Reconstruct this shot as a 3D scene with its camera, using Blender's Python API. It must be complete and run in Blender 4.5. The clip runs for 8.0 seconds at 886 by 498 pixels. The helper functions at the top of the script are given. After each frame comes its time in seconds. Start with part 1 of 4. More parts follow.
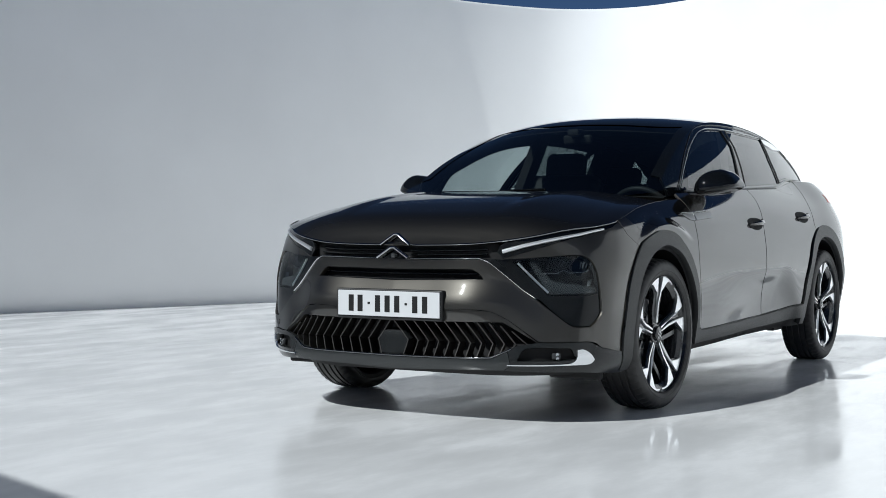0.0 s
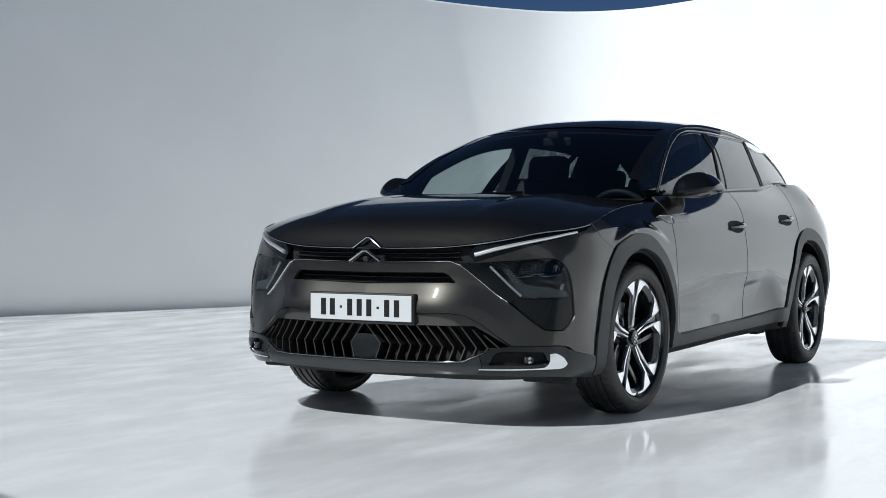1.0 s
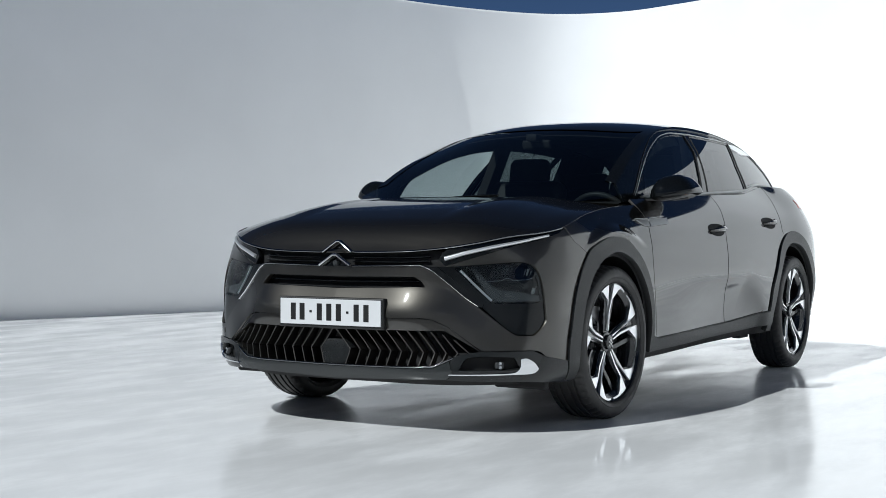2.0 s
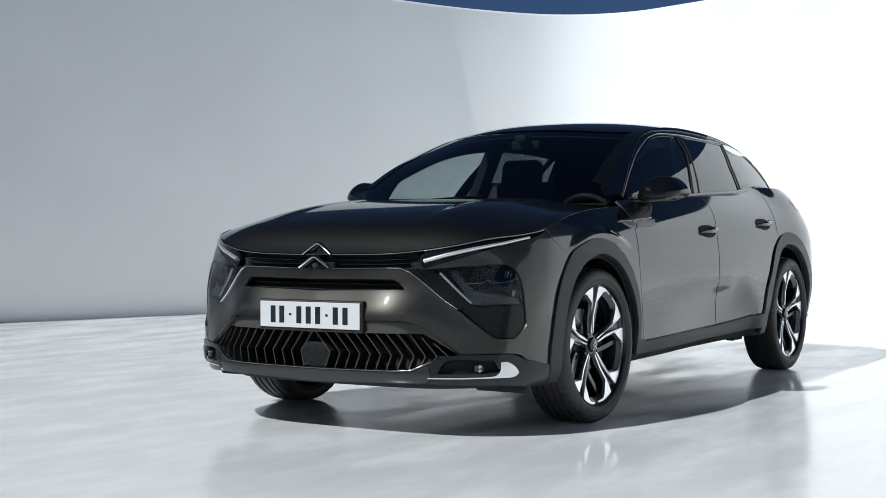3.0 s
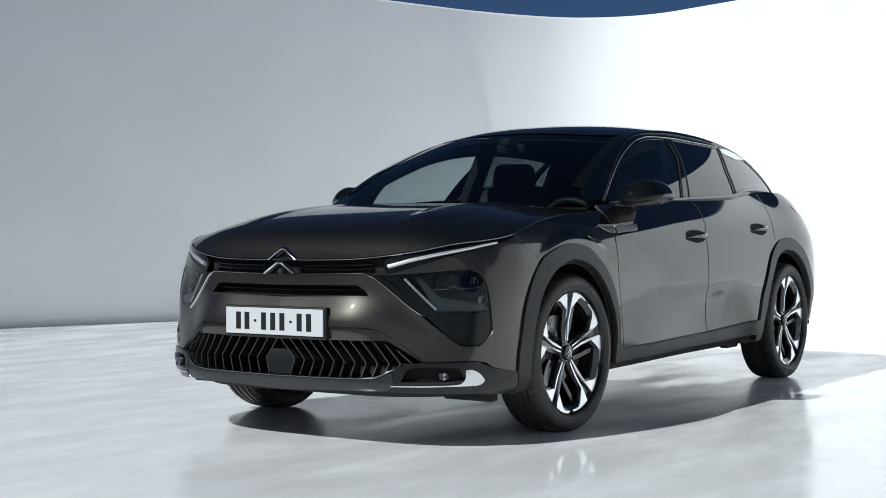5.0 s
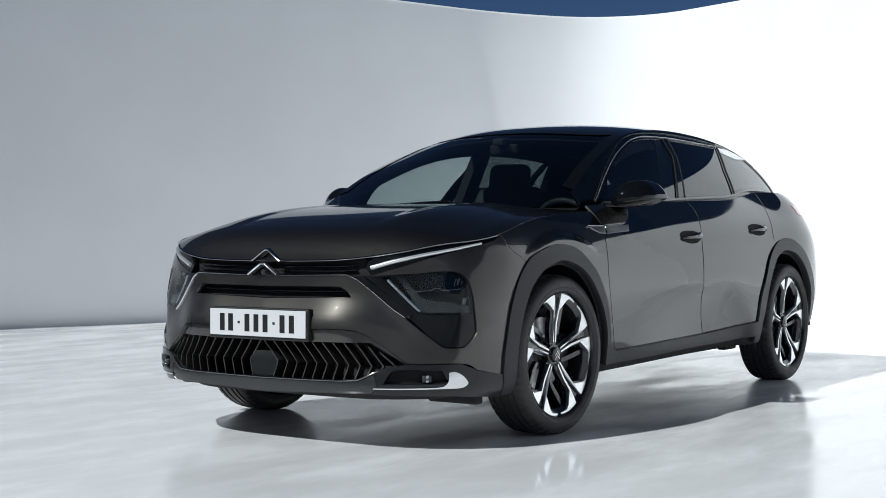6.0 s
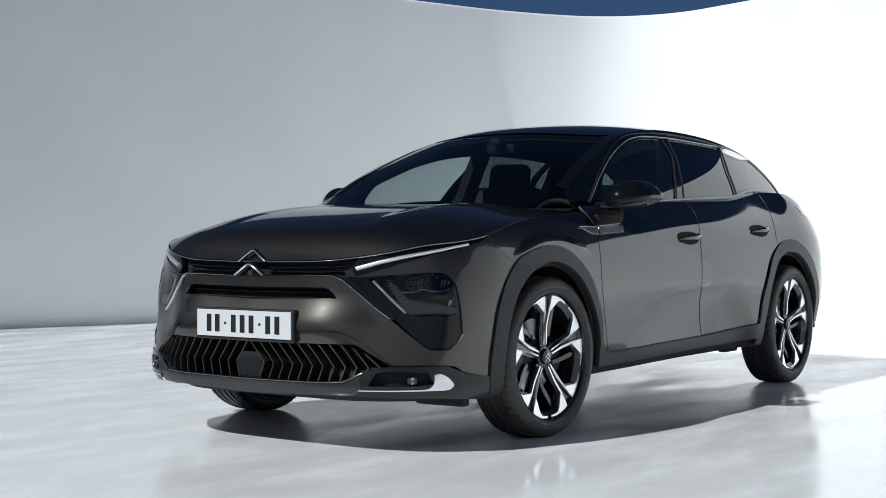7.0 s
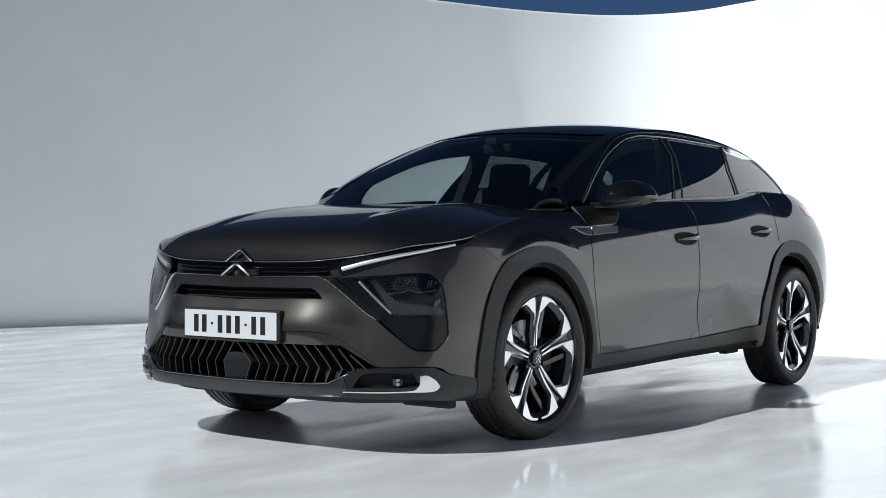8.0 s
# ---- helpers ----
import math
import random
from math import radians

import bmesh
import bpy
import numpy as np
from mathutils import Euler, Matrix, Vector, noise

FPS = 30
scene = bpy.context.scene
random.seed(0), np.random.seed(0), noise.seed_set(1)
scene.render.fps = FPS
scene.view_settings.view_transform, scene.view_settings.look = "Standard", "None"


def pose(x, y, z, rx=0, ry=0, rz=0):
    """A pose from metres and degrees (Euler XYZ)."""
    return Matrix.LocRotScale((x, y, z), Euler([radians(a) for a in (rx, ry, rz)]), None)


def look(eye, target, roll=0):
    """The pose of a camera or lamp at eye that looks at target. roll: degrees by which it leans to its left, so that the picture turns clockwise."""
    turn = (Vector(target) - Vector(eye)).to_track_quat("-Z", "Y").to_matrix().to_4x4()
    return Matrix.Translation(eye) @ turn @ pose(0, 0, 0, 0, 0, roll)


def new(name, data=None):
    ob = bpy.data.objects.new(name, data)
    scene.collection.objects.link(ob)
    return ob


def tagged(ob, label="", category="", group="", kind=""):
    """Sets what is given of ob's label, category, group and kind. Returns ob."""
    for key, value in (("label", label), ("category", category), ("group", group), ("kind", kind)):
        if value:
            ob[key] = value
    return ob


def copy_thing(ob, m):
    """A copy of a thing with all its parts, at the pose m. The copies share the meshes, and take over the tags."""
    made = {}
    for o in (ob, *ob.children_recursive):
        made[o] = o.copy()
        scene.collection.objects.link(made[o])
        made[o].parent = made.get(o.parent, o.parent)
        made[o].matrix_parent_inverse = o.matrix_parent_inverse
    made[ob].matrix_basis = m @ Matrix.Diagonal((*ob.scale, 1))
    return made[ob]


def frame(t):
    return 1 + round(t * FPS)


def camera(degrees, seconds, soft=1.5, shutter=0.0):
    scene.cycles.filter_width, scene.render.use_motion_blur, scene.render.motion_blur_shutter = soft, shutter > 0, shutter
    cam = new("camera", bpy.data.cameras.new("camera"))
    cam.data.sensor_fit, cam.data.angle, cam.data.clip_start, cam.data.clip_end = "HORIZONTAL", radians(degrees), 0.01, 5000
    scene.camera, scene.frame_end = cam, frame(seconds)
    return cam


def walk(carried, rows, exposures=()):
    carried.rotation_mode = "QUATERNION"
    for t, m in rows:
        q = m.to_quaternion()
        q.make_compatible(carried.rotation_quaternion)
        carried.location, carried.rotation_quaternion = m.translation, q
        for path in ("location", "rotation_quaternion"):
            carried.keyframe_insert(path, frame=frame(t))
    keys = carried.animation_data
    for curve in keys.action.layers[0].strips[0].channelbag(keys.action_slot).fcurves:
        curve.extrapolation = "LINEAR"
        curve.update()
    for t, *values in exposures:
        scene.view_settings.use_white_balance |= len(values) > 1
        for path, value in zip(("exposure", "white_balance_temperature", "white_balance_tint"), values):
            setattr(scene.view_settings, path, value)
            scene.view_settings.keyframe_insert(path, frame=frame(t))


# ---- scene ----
cam = camera(35.3, 8.0, soft=.75)
PATH = [
    (0, (6.091, 3.252, 0.852), (4.366, 2.24, 0.815), 0.1),
    (0.5, (6.044, 3.292, 0.852), (4.32, 2.279, 0.817), 0.1),
    (1, (5.985, 3.342, 0.853), (4.262, 2.326, 0.82), 0.1),
    (1.5, (5.919, 3.378, 0.853), (4.197, 2.361, 0.821), 0.1),
    (2, (5.852, 3.434, 0.854), (4.133, 2.412, 0.826), 0.0),
    (3.5, (5.653, 3.592, 0.857), (3.956, 2.533, 0.832), -0.1),
    (4, (5.58, 3.646, 0.857), (3.893, 2.572, 0.835), -0.1),
    (4.5, (5.516, 3.701, 0.855), (3.837, 2.615, 0.835), -0.1),
    (6, (5.319, 3.843, 0.857), (3.664, 2.72, 0.839), -0.1),
    (6.5, (5.257, 3.897, 0.859), (3.613, 2.759, 0.84), -0.1),
    (7, (5.185, 3.947, 0.86), (3.552, 2.792, 0.842), 0.0),
    (7.5, (5.126, 3.989, 0.863), (3.502, 2.821, 0.844), 0.0),
    (8, (5.057, 4.046, 0.864), (3.446, 2.861, 0.845), 0.1),
]
walk(cam, [(t, look(eye, target, roll)) for t, eye, target, roll in PATH], exposures=[(0, .37, 6100, 5), (8, .37, 6100, 5)])

from mathutils import geometry

# ---- light ----
SUN_EL, SUN_X, SUN_Y = radians(43.7), .9348, -.3551
world = bpy.data.worlds.new("sky")
scene.world = world
world.use_nodes = True
wn = world.node_tree.nodes
sky = wn.new("ShaderNodeTexSky")
sky.sky_type, sky.sun_disc = "NISHITA", False
sky.sun_elevation, sky.sun_rotation = SUN_EL, math.atan2(SUN_X, SUN_Y)
sky.altitude, sky.air_density, sky.dust_density, sky.ozone_density = 7000, .8, .02, 4.0
world.node_tree.links.new(sky.outputs[0], wn["Background"].inputs[0])
wn["Background"].inputs[1].default_value = .032
sun = new("sun", bpy.data.lights.new("sun", "SUN"))
sun.data.energy, sun.data.angle, sun.data.color = 2.75, radians(.5), (1, .985, .965)
sun.matrix_world = look((SUN_X * 20, SUN_Y * 20, math.tan(SUN_EL) * 20), (0, 0, 0))


# ---- materials ----
def material(name, color, rough=.5, metal=0.0, coat=0.0, spec=.5, vary=0.0, scale=4.0, bump=0.0, bump_scale=120.0):
    m = bpy.data.materials.new(name)
    m.use_nodes = True
    n, l = m.node_tree.nodes, m.node_tree.links
    p = n["Principled BSDF"]
    p.inputs["Base Color"].default_value = (*color, 1)
    p.inputs["Roughness"].default_value, p.inputs["Metallic"].default_value = rough, metal
    p.inputs["Coat Weight"].default_value, p.inputs["Coat Roughness"].default_value = coat, .02
    p.inputs["Specular IOR Level"].default_value = spec
    co = n.new("ShaderNodeTexCoord")
    if vary:
        t = n.new("ShaderNodeTexNoise")
        t.inputs["Scale"].default_value, t.inputs["Detail"].default_value = scale, 8
        l.new(co.outputs["Object"], t.inputs["Vector"])
        r = n.new("ShaderNodeMapRange")
        r.inputs[1].default_value, r.inputs[2].default_value = .3, .7
        r.inputs[3].default_value, r.inputs[4].default_value = 1 - vary, 1 + vary
        l.new(t.outputs[0], r.inputs[0])
        mix = n.new("ShaderNodeVectorMath")
        mix.operation = "SCALE"
        mix.inputs[0].default_value = color
        l.new(r.outputs[0], mix.inputs["Scale"])
        l.new(mix.outputs[0], p.inputs["Base Color"])
        q = n.new("ShaderNodeMapRange")
        q.inputs[1].default_value, q.inputs[2].default_value = .3, .7
        q.inputs[3].default_value, q.inputs[4].default_value = max(rough * (1 - vary), 0), min(rough * (1 + vary), 1)
        l.new(t.outputs[0], q.inputs[0])
        l.new(q.outputs[0], p.inputs["Roughness"])
    if bump:
        t = n.new("ShaderNodeTexNoise")
        t.inputs["Scale"].default_value, t.inputs["Detail"].default_value = bump_scale, 4
        l.new(co.outputs["Object"], t.inputs["Vector"])
        b = n.new("ShaderNodeBump")
        b.inputs["Strength"].default_value, b.inputs["Distance"].default_value = bump, .004
        l.new(t.outputs[0], b.inputs["Height"])
        l.new(b.outputs[0], p.inputs["Normal"])
    return m


def pane(name, tint, gloss=.04, rough=.0):
    """A tinted pane of glass: clear by its tint, with mirror gloss by its angle."""
    m = bpy.data.materials.new(name)
    m.use_nodes = True
    n, l = m.node_tree.nodes, m.node_tree.links
    n.remove(n["Principled BSDF"])
    t, g, f, x = n.new("ShaderNodeBsdfTransparent"), n.new("ShaderNodeBsdfGlossy"), n.new("ShaderNodeLayerWeight"), n.new("ShaderNodeMixShader")
    t.inputs[0].default_value = (*tint, 1)
    g.inputs["Roughness"].default_value = rough
    f.inputs[0].default_value = .5
    k, r = n.new("ShaderNodeMath"), n.new("ShaderNodeMath")
    k.operation, k.inputs[1].default_value = "POWER", 5
    r.operation, r.inputs[1].default_value, r.inputs[2].default_value = "MULTIPLY_ADD", 1 - gloss, gloss
    l.new(f.outputs["Facing"], k.inputs[0])
    l.new(k.outputs[0], r.inputs[0])
    l.new(r.outputs[0], x.inputs[0])
    l.new(t.outputs[0], x.inputs[1])
    l.new(g.outputs[0], x.inputs[2])
    l.new(x.outputs[0], n["Material Output"].inputs[0])
    return m


def floor_material():
    m = material("polished_screed", (.72, .735, .75), .16, vary=.0)
    n, l = m.node_tree.nodes, m.node_tree.links
    p = n["Principled BSDF"]
    co = n.new("ShaderNodeTexCoord")
    mp = n.new("ShaderNodeMapping")
    mp.inputs["Scale"].default_value = (.55, 1.5, 1)
    mp.inputs["Rotation"].default_value = (0, 0, radians(-20))
    l.new(co.outputs["Object"], mp.inputs[0])
    big, fine = n.new("ShaderNodeTexNoise"), n.new("ShaderNodeTexNoise")
    big.inputs["Scale"].default_value, big.inputs["Detail"].default_value, big.inputs["Roughness"].default_value = 2.2, 5, .57
    fine.inputs["Scale"].default_value, fine.inputs["Detail"].default_value = 38, 5
    l.new(mp.outputs[0], big.inputs["Vector"])
    l.new(co.outputs["Object"], fine.inputs["Vector"])
    ramp = n.new("ShaderNodeValToRGB")
    ramp.color_ramp.elements[0].position, ramp.color_ramp.elements[1].position = .34, .66
    ramp.color_ramp.elements[0].color, ramp.color_ramp.elements[1].color = (.885, .889, .892, 1), (.955, .958, .96, 1)
    l.new(big.outputs[0], ramp.inputs[0])
    l.new(ramp.outputs[0], p.inputs["Base Color"])
    add = n.new("ShaderNodeMath")
    add.operation = "MULTIPLY_ADD"
    add.inputs[1].default_value = .09
    l.new(fine.outputs[0], add.inputs[0])
    l.new(big.outputs[0], add.inputs[2])
    r = n.new("ShaderNodeMapRange")
    r.inputs[1].default_value, r.inputs[2].default_value, r.inputs[3].default_value, r.inputs[4].default_value = .40, .68, .08, .26
    l.new(add.outputs[0], r.inputs[0])
    l.new(r.outputs[0], p.inputs["Roughness"])
    b = n.new("ShaderNodeBump")
    p.inputs["IOR"].default_value = 1.48
    b.inputs["Strength"].default_value, b.inputs["Distance"].default_value = .02, .004
    l.new(add.outputs[0], b.inputs["Height"])
    l.new(b.outputs[0], p.inputs["Normal"])
    return m


FLOOR = floor_material()
PLASTER = material("white_render", (.912, .914, .912), .85, vary=.025, scale=.9, bump=.12, bump_scale=60)
PAINT = material("graphite_metallic_paint", (.061, .0570, .0500), .43, metal=1.0, coat=1.0, vary=.03, scale=900)
PAINT.node_tree.nodes["Principled BSDF"].inputs["Specular Tint"].default_value = (.15, .15, .15, 1)
PAINT.node_tree.nodes["Principled BSDF"].inputs["Coat IOR"].default_value = 1.66
PAINT.node_tree.nodes["Principled BSDF"].inputs["Coat Roughness"].default_value = .045
GLOSS_BLACK = material("gloss_black", (.0040, .0046, .0050), .04, spec=.5)
PLASTIC = material("dark_grey_plastic", (.0165, .0175, .0177), .44, spec=.33, vary=.08, scale=260, bump=.15, bump_scale=700)
LOWER = material("dark_satin_lower_trim", (.013, .0142, .0145), .24, spec=.45, vary=.04, scale=260)
LIP = material("grey_satin_lip", (.027, .0295, .030), .18, spec=.5, vary=.04, scale=260)
FIN = material("grille_fin_metal", (.115, .109, .103), .46, metal=1)
MATT_BLACK = material("matt_black", (.021, .021, .0215), .7, spec=.2, vary=.1, scale=20)
CHROME = material("chrome", (.78, .79, .80), .08, metal=1)
DARK_CHROME = material("dark_chrome", (.42, .425, .43), .07, metal=1)
SMOKED = material("smoked_chrome", (.20, .205, .21), .08, metal=1)
SATIN = material("satin_chrome", (.54, .545, .55), .22, metal=1)
LIGHT = material("light_guide", (.88, .89, .90), .30, metal=.8, coat=.4)
RUBBER = material("tyre_rubber", (.028, .0272, .0265), .55, vary=.15, scale=25, bump=.1, bump_scale=200)
ALLOY = material("machined_alloy", (.84, .85, .86), .32, metal=1, coat=.3)
RIM_BLACK = material("rim_black", (.012, .012, .013), .2, coat=.5)
STEEL = material("brake_steel", (.35, .35, .36), .35, metal=1)
PLATE_WHITE = material("plate_white", (.66, .67, .68), .35)
PLATE_INK = material("plate_black", (.012, .012, .012), .4)
CABIN = material("dark_cabin_trim", (.017, .0175, .0185), .7, spec=.15, vary=.1, scale=15, bump=.1, bump_scale=300)
LEATHER = material("black_leather", (.019, .0195, .020), .5, spec=.2, vary=.12, scale=12, bump=.2, bump_scale=250)
RED = material("tail_lamp_red", (.66, .33, .31), .12, coat=1)
BEZEL = material("lamp_bezel_grey", (.040, .042, .044), .25)
BRIGHT = material("brushed_bright_trim", (.80, .80, .79), .42, metal=1)
WAIST = material("dark_satin_trim", (.22, .226, .23), .3, metal=1)
SCREEN = pane("windscreen_glass", (.68, .76, .76), .115)
TINTED = pane("tinted_glass", (.70, .76, .76), .125)
PRIVACY = pane("privacy_glass", (.115, .14, .145), .12)
CLEAR = pane("clear_lens", (.76, .81, .82), .05)


# ---- building helpers ----
def part(name, mesh, mat, parent=None, label="", m=None):
    """Links a mesh or bmesh as one object under a thing or a part."""
    if isinstance(mesh, bmesh.types.BMesh):
        bm, mesh = mesh, bpy.data.meshes.new(name)
        bm.to_mesh(mesh)
        bm.free()
    if mat and not mesh.materials:
        mesh.materials.append(mat)
    ob = new(name, mesh)
    if parent:
        ob.parent = parent
    if m:
        ob.matrix_basis = m
    return tagged(ob, label)


def shade(ob, angle=35):
    ob.data.polygons.foreach_set("use_smooth", [True] * len(ob.data.polygons))
    ob.data.set_sharp_from_angle(angle=radians(angle))
    return ob


def bent(*runs):
    """One outline out of runs of points, each run a smooth curve, with corners where two runs meet."""
    out = []
    for run in runs:
        p = [np.array(q, float) for q in run]
        if len(p) < 3:
            out += p
            continue
        q = [2 * p[0] - p[1], *p, 2 * p[-1] - p[-2]]
        for i in range(1, len(q) - 2):
            for k in np.linspace(0, 1, 7)[:-1]:
                a, b, c, d = q[i - 1:i + 3]
                out.append(.5 * (2 * b + (c - a) * k + (2 * a - 5 * b + 4 * c - d) * k * k + (3 * b - a - 3 * c + d) * k ** 3))
        out.append(p[-1])
    return out


def dense(outline, step):
    o = [np.array(p, float) for p in outline]
    out = []
    for a, b in zip(o, o[1:] + o[:1]):
        d = np.hypot(*(b - a))
        if d < 1e-6:
            continue
        n = max(1, int(math.ceil(d / step)))
        out += [a + (b - a) * k / n for k in range(n)]
    return np.array(out)


def within(pts, poly):
    x, y = pts[:, 0], pts[:, 1]
    c = np.zeros(len(pts), bool)
    for (x0, y0), (x1, y1) in zip(poly, np.roll(poly, -1, axis=0)):
        if y0 != y1:
            c ^= ((y0 > y) != (y1 > y)) & (x < (x1 - x0) * (y - y0) / (y1 - y0) + x0)
    return c


def clear_of(pts, poly, gap):
    keep = np.ones(len(pts), bool)
    for a, b in zip(poly, np.roll(poly, -1, axis=0)):
        d = b - a
        k = np.clip(((pts - a) @ d) / max(d @ d, 1e-12), 0, 1)
        keep &= np.hypot(*(pts - a - k[:, None] * d).T) > gap
    return keep


def sheet(outline, at, step=.03, rim=.012, holes=(), sides=(1,), turn=False):
    """A mesh of the part of a body surface inside an outline in the surface's own coordinates, its edges turned in by rim metres.
    sides: 1 for the left of the car, -1 for the mirrored right, both for one piece across the middle."""
    loops = [dense(outline, step)] + [dense(h, step) for h in holes]
    lo, hi = loops[0].min(0), loops[0].max(0)
    gx, gy = np.meshgrid(np.arange(lo[0] + step / 2, hi[0], step), np.arange(lo[1] + step / 2, hi[1], step))
    g = np.stack([gx.ravel(), gy.ravel()], 1)
    g = g[within(g, loops[0])]
    for h in loops[1:]:
        g = g[~within(g, h)]
    for p in loops:
        if len(g):
            g = g[clear_of(g, p, step * .45)]
    pts, edges, n = [], [], 0
    for p in loops:
        edges += [(n + i, n + (i + 1) % len(p)) for i in range(len(p))]
        pts.append(p)
        n += len(p)
    allp = np.vstack(pts + [g])
    v, e, f, *_ = geometry.delaunay_2d_cdt([Vector(p) for p in allp], edges, [], 0, 1e-6)
    v = np.array([tuple(p) for p in v])
    f = np.array([t for t in f if len(t) == 3])
    mid = v[f].mean(1)
    ok = within(mid, loops[0])
    for h in loops[1:]:
        ok &= ~within(mid, h)
    f = f[ok]
    p3 = at(v[:, 0], v[:, 1])
    e3 = 1.5e-3
    du, dv = at(v[:, 0] + e3, v[:, 1]) - at(v[:, 0] - e3, v[:, 1]), at(v[:, 0], v[:, 1] + e3) - at(v[:, 0], v[:, 1] - e3)
    nrm = np.cross(du, dv)
    nrm /= np.linalg.norm(nrm, axis=1)[:, None] + 1e-12
    if turn:
        nrm = -nrm
    fn = np.cross(p3[f[:, 1]] - p3[f[:, 0]], p3[f[:, 2]] - p3[f[:, 0]])
    flip = (fn * nrm[f[:, 0]]).sum(1) < 0
    f[flip] = f[flip][:, ::-1]
    count = {}
    for t in f:
        for a, b in ((t[0], t[1]), (t[1], t[2]), (t[2], t[0])):
            count[(a, b)] = 1
    border = [(a, b) for a, b in count if (b, a) not in count]
    if len(sides) > 1:
        border = [(a, b) for a, b in border if abs(p3[a][1]) > 1e-3 or abs(p3[b][1]) > 1e-3]
    verts, faces, normals, base = [], [], [], 0
    for side in sides:
        s = np.array([1, side, 1])
        q, m = p3 * s, nrm * s
        verts += list(q)
        normals += list(m)
        faces += [tuple(base + i for i in (t if side > 0 else t[::-1])) for t in f]
        k = base + len(q)
        if rim:
            for a, b in border:
                along = q[b] - q[a]
                w = np.cross(along, m[a]) * side
                w /= np.linalg.norm(w) + 1e-12
                ring4 = [q[a], q[b], q[b] - m[b] * rim, q[a] - m[a] * rim]
                verts += ring4
                normals += [(m[a] * .6 + w), (m[b] * .6 + w), w, w]
                quad = (k + 1, k, k + 3, k + 2)
                faces.append(quad if side > 0 else quad[::-1])
                k += 4
        base = k
    me = bpy.data.meshes.new("sheet")
    me.from_pydata([tuple(p) for p in verts], [], faces)
    me.polygons.foreach_set("use_smooth", [True] * len(faces))
    nn = np.array(normals)
    nn /= np.linalg.norm(nn, axis=1)[:, None] + 1e-12
    me.normals_split_custom_set_from_vertices([tuple(p) for p in nn])
    return me


def strip(path, normals, width, height, taper=(1, 1), closed=False, bevel=.3):
    """A bar of rounded section laid along a path of points, its width across the path and its height along the normals."""
    p, n = np.array(path, float), np.array(normals, float)
    t = np.roll(p, -1, 0) - np.roll(p, 1, 0)
    if not closed:
        t[0], t[-1] = p[1] - p[0], p[-1] - p[-2]
    t /= np.linalg.norm(t, axis=1)[:, None] + 1e-12
    n = n - (n * t).sum(1)[:, None] * t
    n /= np.linalg.norm(n, axis=1)[:, None] + 1e-12
    w = np.cross(t, n)
    k = np.linspace(taper[0], taper[1], len(p))[:, None]
    b = bevel
    sec = [(-.5, -.3), (-.5, 1 - b), (-.5 + b * .5, 1), (.5 - b * .5, 1), (.5, 1 - b), (.5, -.3)]
    if b >= .9:
        sec = [(-.5, -.3)] + [(-.5 * math.cos(a), math.sin(a)) for a in np.linspace(0, math.pi, 9)] + [(.5, -.3)]
    rows = [p + w * (width * a) * k + n * (height * c) * k for a, c in sec]
    verts = np.stack(rows, 1).reshape(-1, 3)
    m, faces = len(sec), []
    for i in range(len(p) if closed else len(p) - 1):
        j = (i + 1) % len(p)
        faces += [(i * m + a, i * m + (a + 1) % m, j * m + (a + 1) % m, j * m + a) for a in range(m)]
    if not closed:
        faces += [tuple(range(m))[::-1], tuple((len(p) - 1) * m + a for a in range(m))]
    me = bpy.data.meshes.new("strip")
    me.from_pydata([tuple(q) for q in verts], [], faces)
    bm = bmesh.new()
    bm.from_mesh(me)
    bmesh.ops.recalc_face_normals(bm, faces=bm.faces)
    return bm


def on(at, pts, step=.02, out=0.0, close=False):
    """Points and normals of a body surface along a run of its own coordinates."""
    o = [np.array(q, float) for q in pts]
    run = []
    for a, b in zip(o, o[1:]):
        n = max(1, int(np.hypot(*(b - a)) / step))
        run += [a + (b - a) * k / n for k in range(n)]
    run = np.array(run + [o[-1]])
    e3 = 1.5e-3
    q = at(run[:, 0], run[:, 1])
    nrm = np.cross(at(run[:, 0] + e3, run[:, 1]) - q, at(run[:, 0], run[:, 1] + e3) - q)
    nrm /= np.linalg.norm(nrm, axis=1)[:, None]
    return q + nrm * out, nrm


def box(size, at=(0, 0, 0), bevel=.0, segments=2, turn=None):
    bm = bmesh.new()
    bmesh.ops.create_cube(bm, size=1, matrix=Matrix.Diagonal((*size, 1)))
    if bevel:
        bmesh.ops.bevel(bm, geom=bm.edges[:], offset=bevel, segments=segments, affect="EDGES", profile=.5)
    bmesh.ops.transform(bm, matrix=Matrix.Translation(at) @ (turn or Matrix()), verts=bm.verts)
    return bm


def lathe(profile, segments=64):
    """A body of revolution about the y axis out of (radius, y) pairs."""
    verts, faces = [], []
    n = len(profile)
    for i in range(segments):
        a = 2 * math.pi * i / segments
        verts += [(r * math.sin(a), y, r * math.cos(a)) for r, y in profile]
    for i in range(segments):
        j = (i + 1) % segments
        faces += [(i * n + k, i * n + k + 1, j * n + k + 1, j * n + k) for k in range(n - 1)]
    me = bpy.data.meshes.new("lathe")
    me.from_pydata(verts, [], faces)
    bm = bmesh.new()
    bm.from_mesh(me)
    bmesh.ops.remove_doubles(bm, verts=bm.verts, dist=1e-6)
    bmesh.ops.recalc_face_normals(bm, faces=bm.faces)
    return bm


# ---- the roofless white court ----
ALONG, ACROSS = Vector((-.9453, .3261, 0)), Vector((.3261, .9453, 0))
